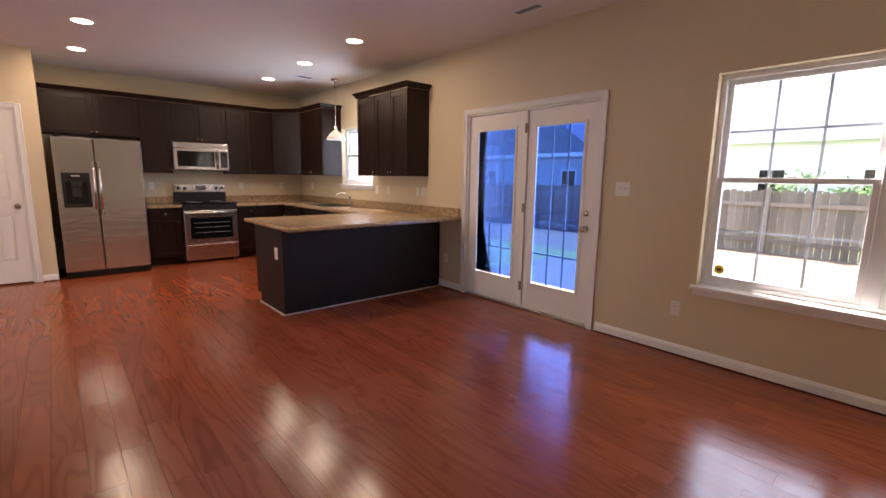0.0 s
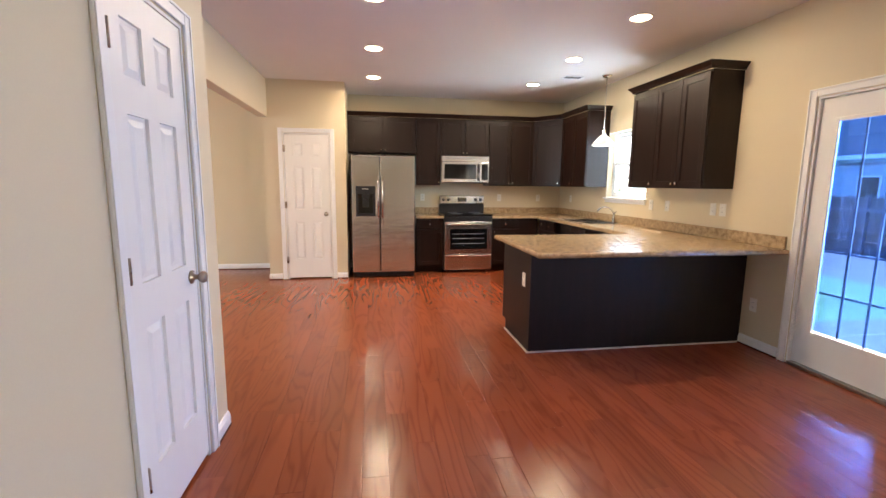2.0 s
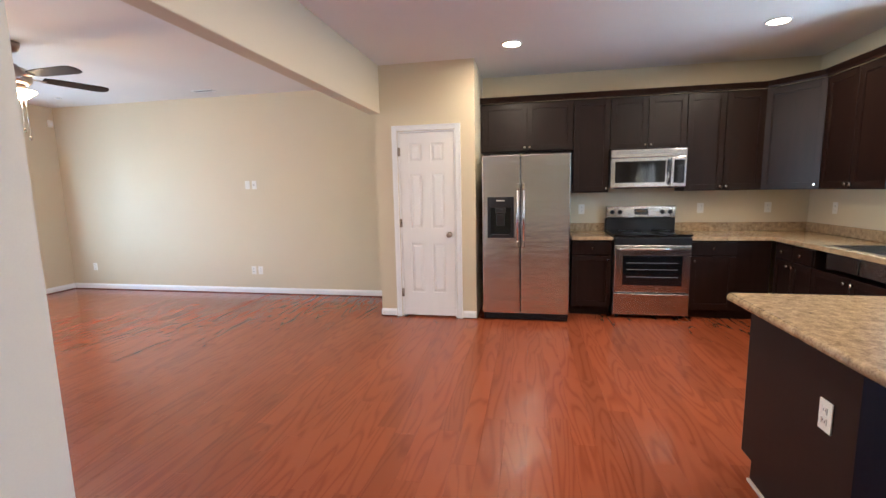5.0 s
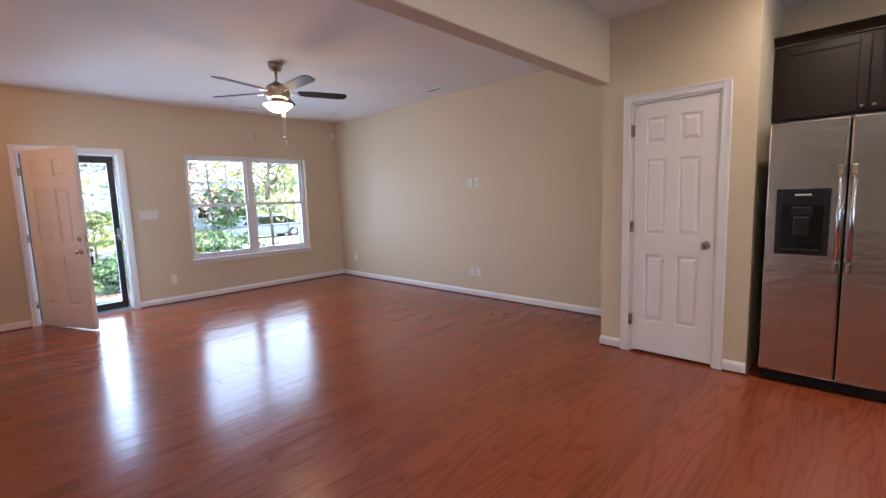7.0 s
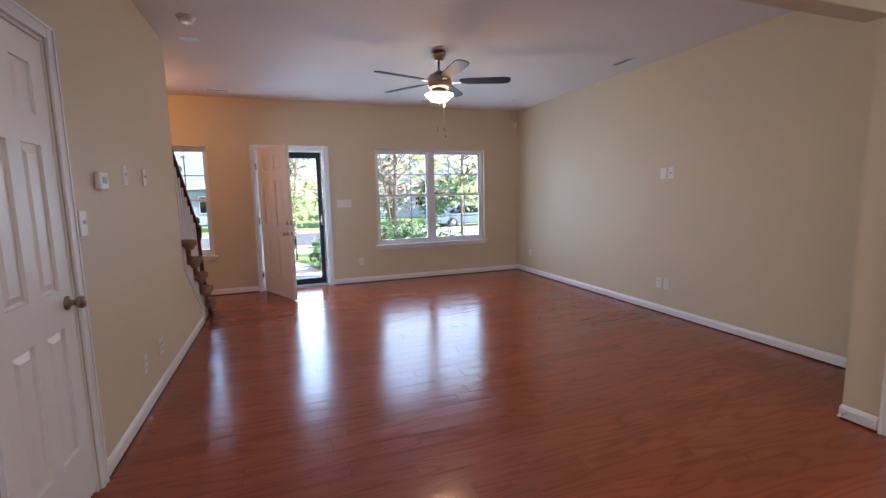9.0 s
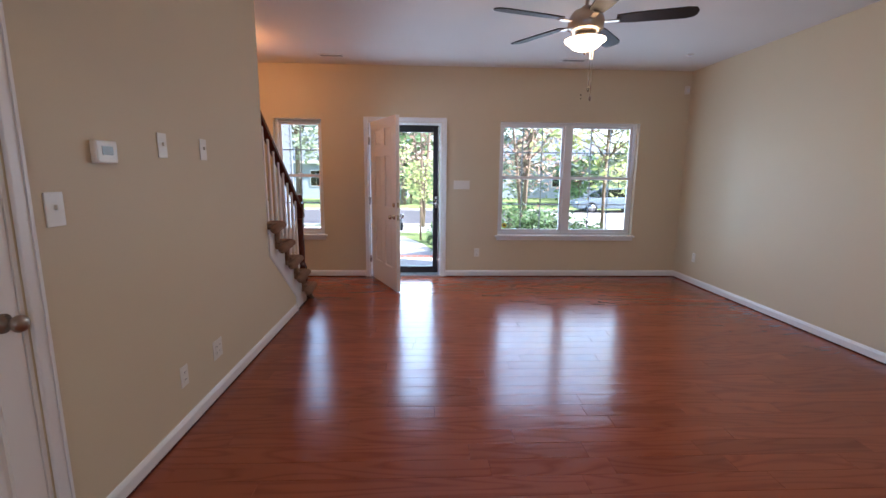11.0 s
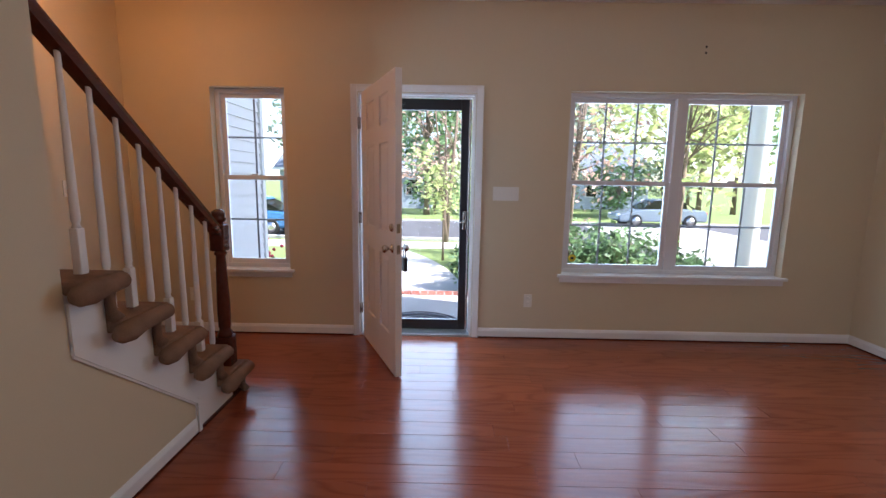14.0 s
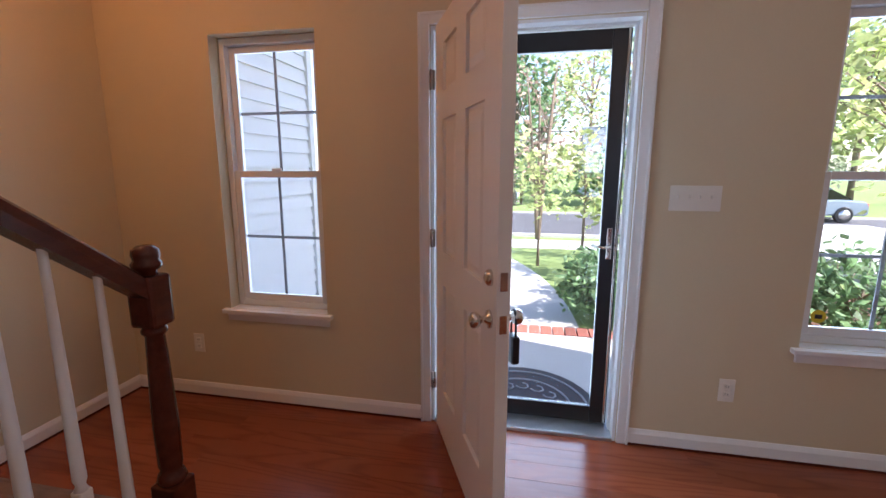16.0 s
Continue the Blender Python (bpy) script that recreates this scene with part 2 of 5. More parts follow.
def prism(bm, outline, axis, a, b):
    """A flat outline pushed from a to b along an axis; outline in the other two axes, in order."""
    def at(p, d):
        return {"x": (d, p[0], p[1]), "y": (p[0], d, p[1]), "z": (p[0], p[1], d)}[axis]
    lo = [bm.verts.new(at(p, a)) for p in outline]
    hi = [bm.verts.new(at(p, b)) for p in outline]
    n = len(outline)
    bm.faces.new(lo[::-1])
    bm.faces.new(hi)
    for i in range(n):
        bm.faces.new((lo[i], lo[(i + 1) % n], hi[(i + 1) % n], hi[i]))
    bmesh.ops.recalc_face_normals(bm, faces=bm.faces)
    return bm


def mesh_of(name, bm, mat):
    me = bpy.data.meshes.new(name)
    bm.to_mesh(me)
    bm.free()
    me.materials.append(mat)
    return me


def part(name, bm, mat, parent, label=""):
    ob = new(name, mesh_of(name, bm, mat))
    ob.parent = parent
    return tagged(ob, label)


def thing(name, label, category, place=(0, 0, 0), rz=0, group="", kind=""):
    ob = new(name)
    ob.empty_display_size = 0.1
    ob.matrix_world = pose(*place, 0, 0, rz)
    return tagged(ob, label, category, group, kind)


def solid(name, bm, mat, label="", category="", group="", kind="", place=(0, 0, 0), rz=0):
    ob = new(name, mesh_of(name, bm, mat))
    ob.matrix_world = pose(*place, 0, 0, rz)
    return tagged(ob, label, category, group, kind)


def wall(name, axis, near, far, a, b, holes=(), z0=0.0, z1=2.74, label="tan painted drywall wall"):
    """A wall between two planes with openings (from, to, bottom, top) along it."""
    bm = bmesh.new()

    def put(p, q, lo, hi):
        if q - p > 1e-4 and hi - lo > 1e-4:
            box(bm, *((near, far, p, q, lo, hi) if axis == "x" else (p, q, near, far, lo, hi)))
    s = a
    for p, q, lo, hi in sorted(holes):
        put(s, p, z0, z1)
        put(p, q, z0, lo)
        put(p, q, hi, z1)
        s = q
    put(s, b, z0, z1)
    return solid(name, bm, PAINT, label, "wall", kind="structure")


# ---- structure ----
FX, LX, BY, PY, HY, CX, TOP = 4.03, -5.98, 7.95, 7.09, 3.155, -0.01, 2.74
SY = 1.80          # far wall of the stair
DY = -1.75         # wall behind the start of the walk
WIN_Z = (0.575, 2.075)
FW, SW, BW, KW = (5.44, 7.30), (2.51, 3.12), (-0.80, 1.055), (5.50, 6.40)
FRONT_DOOR, FRENCH = (3.72, 4.68), (1.925, 3.515)

wall("wall_east", "x", FX, FX + 0.16, DY, BY, [(*BW, *WIN_Z), (*FRENCH, -0.02, 2.02), (*KW, 1.215, 2.075)])
wall("wall_west", "x", LX - 0.16, LX, SY, BY, [(*SW, *WIN_Z), (*FRONT_DOOR, -0.02, 2.045), (*FW, *WIN_Z)])
wall("wall_north", "y", BY, BY + 0.16, LX - 0.16, FX + 0.16)
wall("wall_south", "y", DY - 0.12, DY, CX - 0.12, FX + 0.16)
wall("wall_stair", "y", SY - 0.12, SY, LX - 0.16, CX - 0.12, z1=5.3)
CL1, CL2, PAN = (2.265, 2.885), (-1.50, -0.87), (-0.39, 0.24)
wall("wall_closet", "x", CX - 0.12, CX, DY, HY - 0.12, [(*CL1, -0.02, 2.045)])
wall("wall_hall", "y", HY - 0.12, HY, -3.73, CX, [(*CL2, -0.02, 2.045)])
wall("wall_pantry", "y", PY, PY + 0.12, -0.63, 0.45, [(*PAN, -0.02, 2.045)])
solid("wall_pantry_side", boxes((-0.63, -0.51, PY + 0.12, BY, 0, TOP), (0.33, 0.45, PY + 0.12, BY, 0, TOP)), PAINT, "tan painted pantry side walls", "wall", kind="structure")
solid("header_beam", boxes((-0.70, -0.575, HY, PY, 2.238, TOP), bevel=0.008), PAINT, "tan drywall header between kitchen and living room", "beam", kind="structure")
solid("ceiling", boxes((LX - 0.16, -3.40, SY - 0.12, BY, TOP, TOP + 0.2), (-3.40, FX + 0.16, HY - 0.12, BY, TOP, TOP + 0.2), (CX - 0.12, FX + 0.16, DY - 0.12, HY - 0.12, TOP, TOP + 0.2)), CEIL, "white painted drywall ceiling", "ceiling", kind="structure")
solid("stair_shaft", boxes((-3.52, -3.40, SY, HY - 0.12, TOP + 0.2, 5.3), (-3.40, CX, HY - 0.12, HY, TOP + 0.2, 5.3), (CX - 0.12, CX, SY, HY - 0.12, TOP + 0.2, 5.3), (-3.52, CX, SY - 0.12, HY, 5.3, 5.4)), PAINT, "tan walls of the upper stairwell", "wall", kind="structure")
solid("subfloor", boxes((LX - 0.16, FX + 0.16, SY - 0.12, BY + 0.16, -0.14, -0.016), (CX - 0.12, FX + 0.16, DY - 0.12, SY - 0.12, -0.14, -0.016)), SLOT, "dark wooden subfloor under the boards", "floor", kind="structure")

# Unseen storey, implied by the stair, and roof: added to shade the garage siding.
UP0, UP1 = TOP + 0.2, 5.6
solid("upper_storey", boxes((LX - 0.16, LX, SY - 0.12, BY + 0.16, UP0, UP1), (FX, FX + 0.16, DY - 0.12, BY + 0.16, UP0, UP1), (LX, FX, BY, BY + 0.16, UP0, UP1), (CX - 0.12, FX, DY - 0.12, DY, UP0, UP1)), PAINT, "plain unseen outer walls of the upper storey", "wall", kind="structure")
solid("roof", prism(bmesh.new(), [(DY - 0.5, UP1), (BY + 0.55, UP1), ((DY + BY) / 2, UP1 + 2.2)], "x", LX - 0.5, FX + 0.5), CEIL, "plain unseen pitched roof added to shade the front", "roof", kind="structure")


def baseboard(x0, y0, x1, y1, nx, ny):
    """A white moulded skirting along a wall face, with a dark strip below; n: way into the room."""
    bm = bmesh.new()
    d = Vector((x1 - x0, y1 - y0, 0))
    ln = d.length
    d.normalize()
    nn = Vector((nx, ny, 0))
    prof = [(0, 0.012), (0.014, 0.012), (0.014, 0.062), (0.009, 0.074), (0.004, 0.084), (0, 0.086)]
    ends = []
    for s in (0, ln):
        ends.append([bm.verts.new(Vector((x0, y0, 0)) + d * s + nn * p + Vector((0, 0, z))) for p, z in prof])
    k = len(prof)
    for i in range(k):
        bm.faces.new((ends[0][i], ends[0][(i + 1) % k], ends[1][(i + 1) % k], ends[1][i]))
    bm.faces.new(ends[0])
    bm.faces.new(ends[1][::-1])
    bmesh.ops.recalc_face_normals(bm, faces=bm.faces)
    ob = solid("baseboard", bm, TRIM, "white painted moulded baseboard", "baseboard", kind="structure")
    a, b = Vector((x0, y0, 0)), Vector((x1, y1, 0)) + nn * 0.017
    shoe = boxes((min(a.x, b.x), max(a.x, b.x), min(a.y, b.y), max(a.y, b.y), 0, 0.012))
    part("dark_base_strip", shoe, CHERRY, ob, "dark strip below the baseboard")


for run in [
    (FX, DY, FX, 1.84, -1, 0), (FX, 3.59, FX, 3.97, -1, 0), (LX, SY, LX, 3.655, 1, 0), (LX, 4.725, LX, BY, 1, 0),
    (LX, BY, -0.63, BY, 0, -1), (-0.63, BY, -0.63, PY, -1, 0), (-0.63, PY, -0.46, PY, 0, -1), (0.305, PY, 0.45, PY, 0, -1),
    (CX, 2.95, CX, HY, 1, 0), (CX, DY, CX, 2.20, 1, 0), (CX, HY, -0.80, HY, 0, 1), (-1.57, HY, -4.42, HY, 0, 1),
    (CX, DY, FX, DY, 0, 1), (LX, SY, -4.9, SY, 0, 1),
]:
    baseboard(*run)

# ---- doors ----


def casing(parent, w, h, name="casing"):
    """A door casing round an opening of width w and height h, on the room side (local -y)."""
    c = 0.06
    for nm, r in (("casing_side", (-c, -0.004, -0.016, -0.001, 0, h + c)), ("casing_side", (w + 0.004, w + c, -0.016, -0.001, 0, h + c)), ("casing_head", (-0.004, w + 0.004, -0.015, -0.001, h + 0.004, h + c))):
        ob = part(nm, boxes(r, bevel=0.004), TRIM, parent)
    for nm, r in (("casing_bead", (-c, -c + 0.014, -0.022, -0.016, 0, h + c)), ("casing_bead", (w + c - 0.014, w + c, -0.022, -0.016, 0, h + c)), ("casing_bead", (-c + 0.014, w + c - 0.014, -0.022, -0.016, h + c - 0.014, h + c))):
        part(nm, boxes(r, bevel=0.003), TRIM, parent)


def jamb(parent, w, h, depth=0.12, stop=0.05):
    part("jamb", boxes((0.0, 0.014, 0.001, depth, 0, h), (w - 0.014, w, 0.001, depth, 0, h), (0.014, w - 0.014, 0.001, depth, h - 0.014, h)), TRIM, parent)
    part("door_stop", boxes((0.014, 0.026, stop, stop + 0.03, 0, h - 0.014), (w - 0.026, w - 0.014, stop, stop + 0.03, 0, h - 0.014), (0.026, w - 0.026, stop, stop + 0.03, h - 0.026, h - 0.014)), TRIM, parent)


def knob(parent, x, y, z, side, mat=None, name="door_knob"):
    mat = mat or BRONZE
    bm = bmesh.new()
    prof = [(0.031, 0), (0.031, 0.006), (0.014, 0.012), (0.011, 0.03), (0.02, 0.036), (0.027, 0.046), (0.028, 0.056), (0.022, 0.066), (0.008, 0.07)]
    lathe(bm, [(r, side * d) for r, d in prof], (x, y, z), "Y")
    bmesh.ops.recalc_face_normals(bm, faces=bm.faces)
    return part(name, bm, mat, parent, "round aged nickel knob")


def leaf6(parent, w, h, t=0.035, mat=None):
    """A six-panel moulded leaf in local x 0..w, y 0..t; panels sunk on both faces with a raised field."""
    mat = mat or DOORW
    s, mid = 0.105 * w / 0.61, 0.095 * w / 0.61
    zs = [(0.13, 0.405), (0.485, 0.785), (0.845, 0.945)]
    zs = [(a * h, b * h) for a, b in zs]
    xs = [(s, (w - mid) / 2), ((w + mid) / 2, w - s)]
    bm = bmesh.new()
    box(bm, 0, s, 0, t, 0, h), box(bm, w - s, w, 0, t, 0, h)
    z = 0
    for a, b in zs + [(h, h)]:
        box(bm, s, w - s, 0, t, z, a)
        if b > a:
            box(bm, xs[0][1], xs[1][0], 0, t, a, b)
        z = b
    leaf = part("leaf", bm, mat, parent)
    for xa, xb in xs:
        for za, zb in zs:
            pb = bmesh.new()
            box(pb, xa, xb, 0.013, t - 0.013, za, zb)
            for y0, y1 in ((0.013, 0.003), (t - 0.013, t - 0.003)):
                lo = [pb.verts.new((x, y0, zz)) for x, zz in ((xa + 0.014, za + 0.014), (xb - 0.014, za + 0.014), (xb - 0.014, zb - 0.014), (xa + 0.014, zb - 0.014))]
                hi = [pb.verts.new((x, y1, zz)) for x, zz in ((xa + 0.04, za + 0.04), (xb - 0.04, za + 0.04), (xb - 0.04, zb - 0.04), (xa + 0.04, zb - 0.04))]
                pb.faces.new(hi)
                for i in range(4):
                    pb.faces.new((lo[i], lo[(i + 1) % 4], hi[(i + 1) % 4], hi[i]))
            bmesh.ops.recalc_face_normals(pb, faces=pb.faces)
            part("panel", pb, mat, leaf)
    return leaf


def hinges(parent, x, zs, y=-0.004):
    for z in zs:
        bm = boxes((x - 0.016, x + 0.016, y, y + 0.004, z - 0.045, z + 0.045))
        lathe(bm, [(0.006, -0.047), (0.006, 0.047)], (x, y - 0.005, z), "Z", 8)
        part("hinge", bm, BRONZE, parent, "aged nickel hinge")


def closet(name, label, place, rz, w, hinge_left=True):
    d = thing(name, label, "door", place, rz, kind="structure")
    casing(d, w, 2.045)
    jamb(d, w, 2.045, 0.12, 0.045)
    leaf = leaf6(d, w - 0.034, 2.005)
    leaf.matrix_local = pose(0.017, 0.006, 0.022)
    kx = w - 0.075 if hinge_left else 0.075
    knob(d, kx, 0.006, 0.93, -1)
    hinges(d, 0.012 if hinge_left else w - 0.012, (0.28, 1.06, 1.83))
    return d


closet("door_1", "white six-panel closet door, shut, with dark knob", (CX, CL1[0], 0), 90, CL1[1] - CL1[0])
closet("door_2", "white six-panel door shut under the stair", (CL2[1], HY, 0), 180, CL2[1] - CL2[0])
closet("door_3", "white six-panel pantry door, shut, beside the fridge", (PAN[0], PY, 0), 0, PAN[1] - PAN[0])

# front entry: open white door, black storm door behind it
fd = thing("door_4", "white entry door frame with black glazed storm door", "door", (LX, FRONT_DOOR[0], 0), 90, kind="structure")
w = FRONT_DOOR[1] - FRONT_DOOR[0]
casing(fd, w, 2.045)
jamb(fd, w, 2.045, 0.16, 0.07)
part("threshold", boxes((0.014, w - 0.014, -0.01, 0.17, -0.015, 0.02), bevel=0.006), material("sill_metal", (0.45, 0.45, 0.46), 0.35, 0.8), fd, "worn aluminium threshold")
sx0, sx1 = 0.03, w - 0.03
part("storm_frame", boxes((sx0, sx0 + 0.085, 0.115, 0.15, 0.025, 2.02), (sx1 - 0.085, sx1, 0.115, 0.15, 0.025, 2.02), (sx0 + 0.085, sx1 - 0.085, 0.115, 0.15, 1.93, 2.02), (sx0 + 0.085, sx1 - 0.085, 0.115, 0.15, 0.025, 0.115), bevel=0.004), BLACKM, fd, "black enamelled storm door frame")
g = part("storm_glass", boxes((sx0 + 0.085, sx1 - 0.085, 0.13, 0.134, 0.115, 1.93)), GLASS, fd, "clear storm door glass")
g.visible_shadow = False
part("storm_bead", boxes((sx1 - 0.02, sx1 - 0.008, 0.103, 0.115, 0.03, 2.015), bevel=0.003), CHROME, fd)
hb = boxes((sx1 - 0.058, sx1 - 0.03, 0.103, 0.115, 0.93, 1.09), bevel=0.004)
tube(hb, [(sx1 - 0.044, 0.11, 1.0), (sx1 - 0.044, 0.075, 1.0), (sx1 - 0.075, 0.068, 0.995), (sx1 - 0.135, 0.072, 1.005)], [0.009, 0.009, 0.008, 0.006])
part("storm_handle", hb, CHROME, fd, "polished lever handle")
for z in (0.07, 1.975):
    part("closer", tube(bmesh.new(), [(sx0 + 0.10, 0.10, z), (sx0 + 0.34, 0.10, z)], 0.012), BLACKM, fd)
hinges(fd, 0.006, (0.25, 1.03, 1.80), -0.012)

ed = thing("entry_door", "white six-panel entry door standing open into the room", "door", (LX + 0.04, FRONT_DOOR[0] + 0.034, 0.012), 24.5)
leaf6(ed, 0.90, 2.02, 0.044, DOORW)
for side, y in ((-1, 0.0), (1, 0.044)):
    knob(ed, 0.835, y, 0.88, side, CHROME)
    bm = bmesh.new()
    lathe(bm, [(0.028, 0), (0.028, side * 0.008), (0.02, side * 0.016), (0.012, side * 0.02)], (0.835, y, 1.02), "Y")
    bmesh.ops.recalc_face_normals(bm, faces=bm.faces)
    part("deadbolt", bm, CHROME, ed, "round nickel deadbolt")
for z in (0.88, 1.02):
    part("latch_plate", boxes((0.9, 0.902, 0.01, 0.034, z - 0.03, z + 0.03)), CHROME, ed)
lb = boxes((0.805, 0.865, 0.07, 0.10, 0.72, 0.82), bevel=0.01)
tube(lb, [(0.815, 0.085, 0.81), (0.815, 0.085, 0.875), (0.822, 0.085, 0.897), (0.835, 0.085, 0.905), (0.848, 0.085, 0.897), (0.855, 0.085, 0.875), (0.855, 0.085, 0.81)], 0.005, 8)
solid("key_lockbox", lb, BLACKP, "black key lockbox hanging on the outer knob", "lockbox", place=(LX + 0.04, FRONT_DOOR[0] + 0.034, 0.012), rz=24.5)

# french doors
fr = thing("door_5", "white double patio doors with grilled glass, shut", "door", (FX, FRENCH[1], 0), -90, kind="structure")
w = FRENCH[1] - FRENCH[0]
casing(fr, w, 2.02)
jamb(fr, w, 2.02, 0.16, 0.07)
part("threshold", boxes((0.014, w - 0.014, -0.012, 0.17, -0.015, 0.022), bevel=0.006), BRONZE, fr, "dark bronze threshold")
part("astragal", boxes((w / 2 - 0.028, w / 2 + 0.028, 0.002, 0.02, 0.03, 2.0), bevel=0.006), DOORW, fr)
for i, x0 in enumerate((0.02, w / 2 + 0.004)):
    lw, t0, t1 = w / 2 - 0.024, 0.022, 0.066
    gx0, gx1, gz0, gz1 = x0 + 0.105, x0 + lw - 0.105, 0.27, 1.86
    leaf = part("patio_leaf", boxes((x0, gx0, t0, t1, 0.028, 2.0), (gx1, x0 + lw, t0, t1, 0.028, 2.0), (gx0, gx1, t0, t1, 0.028, gz0), (gx0, gx1, t0, t1, gz1, 2.0)), DOORW, fr)
    part("glass_frame", boxes((gx0, gx0 + 0.028, t0 - 0.008, t0 + 0.004, gz0, gz1), (gx1 - 0.028, gx1, t0 - 0.008, t0 + 0.004, gz0, gz1), (gx0 + 0.028, gx1 - 0.028, t0 - 0.008, t0 + 0.004, gz0, gz0 + 0.028), (gx0 + 0.028, gx1 - 0.028, t0 - 0.008, t0 + 0.004, gz1 - 0.028, gz1), bevel=0.003), DOORW, leaf)
    ax0, ax1, az0, az1 = gx0 + 0.02, gx1 - 0.02, gz0 + 0.02, gz1 - 0.02
    gl = part("pane", boxes((ax0, ax1, 0.036, 0.04, az0, az1)), GLASS, leaf)
    gl.visible_shadow = False
    part("tint_film", boxes((ax0, ax1 - 0.018, 0.0325, 0.035, az0 + 0.02, az1)), GLASSF, leaf, "blue tint film short of the glass edge")
    for k in (1, 2):
        xm = ax0 + (ax1 - ax0) * k / 3
        part("muntin", boxes((xm - 0.008, xm + 0.008, 0.042, 0.05, az0, az1)), GRILLE, leaf)
    for k in (1, 2, 3, 4):
        zm = az0 + (az1 - az0) * k / 5
        part("muntin", boxes((ax0, ax1, 0.0505, 0.058, zm - 0.008, zm + 0.008)), GRILLE, leaf)
knob(fr, w - 0.085, 0.022, 0.90, -1, CHROME)
bm = bmesh.new()
lathe(bm, [(0.028, 0), (0.028, -0.008), (0.02, -0.016), (0.01, -0.02)], (w - 0.085, 0.022, 1.04), "Y")
bmesh.ops.recalc_face_normals(bm, faces=bm.faces)
part("deadbolt", bm, CHROME, fr, "round nickel deadbolt")
hinges(fr, w / 2 + 0.012, (0.25, 1.05, 1.83), -0.002)

# ---- windows ----


def window(name, label, place, rz, w, h, units, cols, sill=True, sticker=False):
    """Vinyl double-hung units side by side in a drywall reveal, each sash with grilles. Local x along, -y into the room."""
    o = thing(name, label, "window", place, rz, kind="structure")
    d0, d1 = 0.075, 0.145
    f = 0.035
    part("window_frame", boxes((0, f, d0, d1, 0, h), (w - f, w, d0, d1, 0, h), (f, w - f, d0, d1, 0, f), (f, w - f, d0, d1, h - f, h), bevel=0.004), VINYL, o)
    uw = w / units
    for u in range(1, units):
        part("mullion", boxes((uw * u - 0.04, uw * u + 0.04, d0 - 0.004, d1, f, h - f), bevel=0.004), VINYL, o)
    for u in range(units):
        xa = f if u == 0 else uw * u + 0.04
        xb = w - f if u == units - 1 else uw * (u + 1) - 0.04
        hm = h * 0.515
        for nm, za, zb, ya, yb in (("lower_sash", f, hm + 0.02, 0.082, 0.108), ("upper_sash", hm - 0.02, h - f, 0.112, 0.138)):
            s = 0.036
            sash = part(nm, boxes((xa, xa + s, ya, yb, za, zb), (xb - s, xb, ya, yb, za, zb), (xa + s, xb - s, ya, yb, za, za + s + 0.004), (xa + s, xb - s, ya, yb, zb - s, zb), bevel=0.003), VINYL, o)
            gx0, gx1, gz0, gz1 = xa + s - 0.004, xb - s + 0.004, za + s - 0.002, zb - s + 0.004
            ym = (ya + yb) / 2
            pn = part("pane", boxes((gx0, gx1, ym - 0.005, ym - 0.001, gz0, gz1)), GLASS, sash)
            pn.visible_shadow = False
            for k in range(1, cols):
                xm = gx0 + (gx1 - gx0) * k / cols
                part("muntin", boxes((xm - 0.008, xm + 0.008, ym + 0.001, ym + 0.005, gz0, gz1)), GRILLE, sash)
            zm = (gz0 + gz1) / 2
            part("muntin", boxes((gx0, gx1, ym + 0.0055, ym + 0.0095, zm - 0.008, zm + 0.008)), GRILLE, sash)
        part("sash_lock", boxes(((xa + xb) / 2 - 0.03, (xa + xb) / 2 + 0.03, 0.072, 0.084, hm + 0.02, hm + 0.034), bevel=0.004), VINYL, o)
    part("window_sill", boxes((-0.035, w + 0.035, -0.04, 0.0, -0.024, 0.0), (0.001, w - 0.001, 0.0, 0.074, -0.024, 0.001), bevel=0.004), TRIM, o, "white painted window stool")
    part("apron", boxes((-0.015, w + 0.015, -0.014, -0.001, -0.07, -0.026), bevel=0.003), TRIM, o)
    if sticker:
        part("sticker", lathe(bmesh.new(), [(0.032, 0), (0.032, 0.0015)], (0.11, 0.0885, 0.125), "Y", 20), YELLOW, o, "round yellow security sticker")
        part("sticker_mark", boxes((0.095, 0.125, 0.087, 0.0884, 0.115, 0.135)), SLOT, o)
    return o


HW = WIN_Z[1] - WIN_Z[0]
window("window_1", "white twin double-hung window with grilles facing the street", (LX, FW[0], WIN_Z[0]), 90, FW[1] - FW[0], HW, 2, 3, sticker=True)
window("window_2", "narrow white double-hung window with grilles beside the stair", (LX, SW[0], WIN_Z[0]), 90, SW[1] - SW[0], HW, 1, 2)
window("window_3", "white twin double-hung window with grilles facing the yard", (FX, BW[1], WIN_Z[0]), -90, BW[1] - BW[0], HW, 2, 3, sticker=True)
window("window_4", "white double-hung kitchen window above the sink", (FX, KW[1], 1.215), -90, KW[1] - KW[0], 0.86, 1, 3)

# ---- kitchen ----


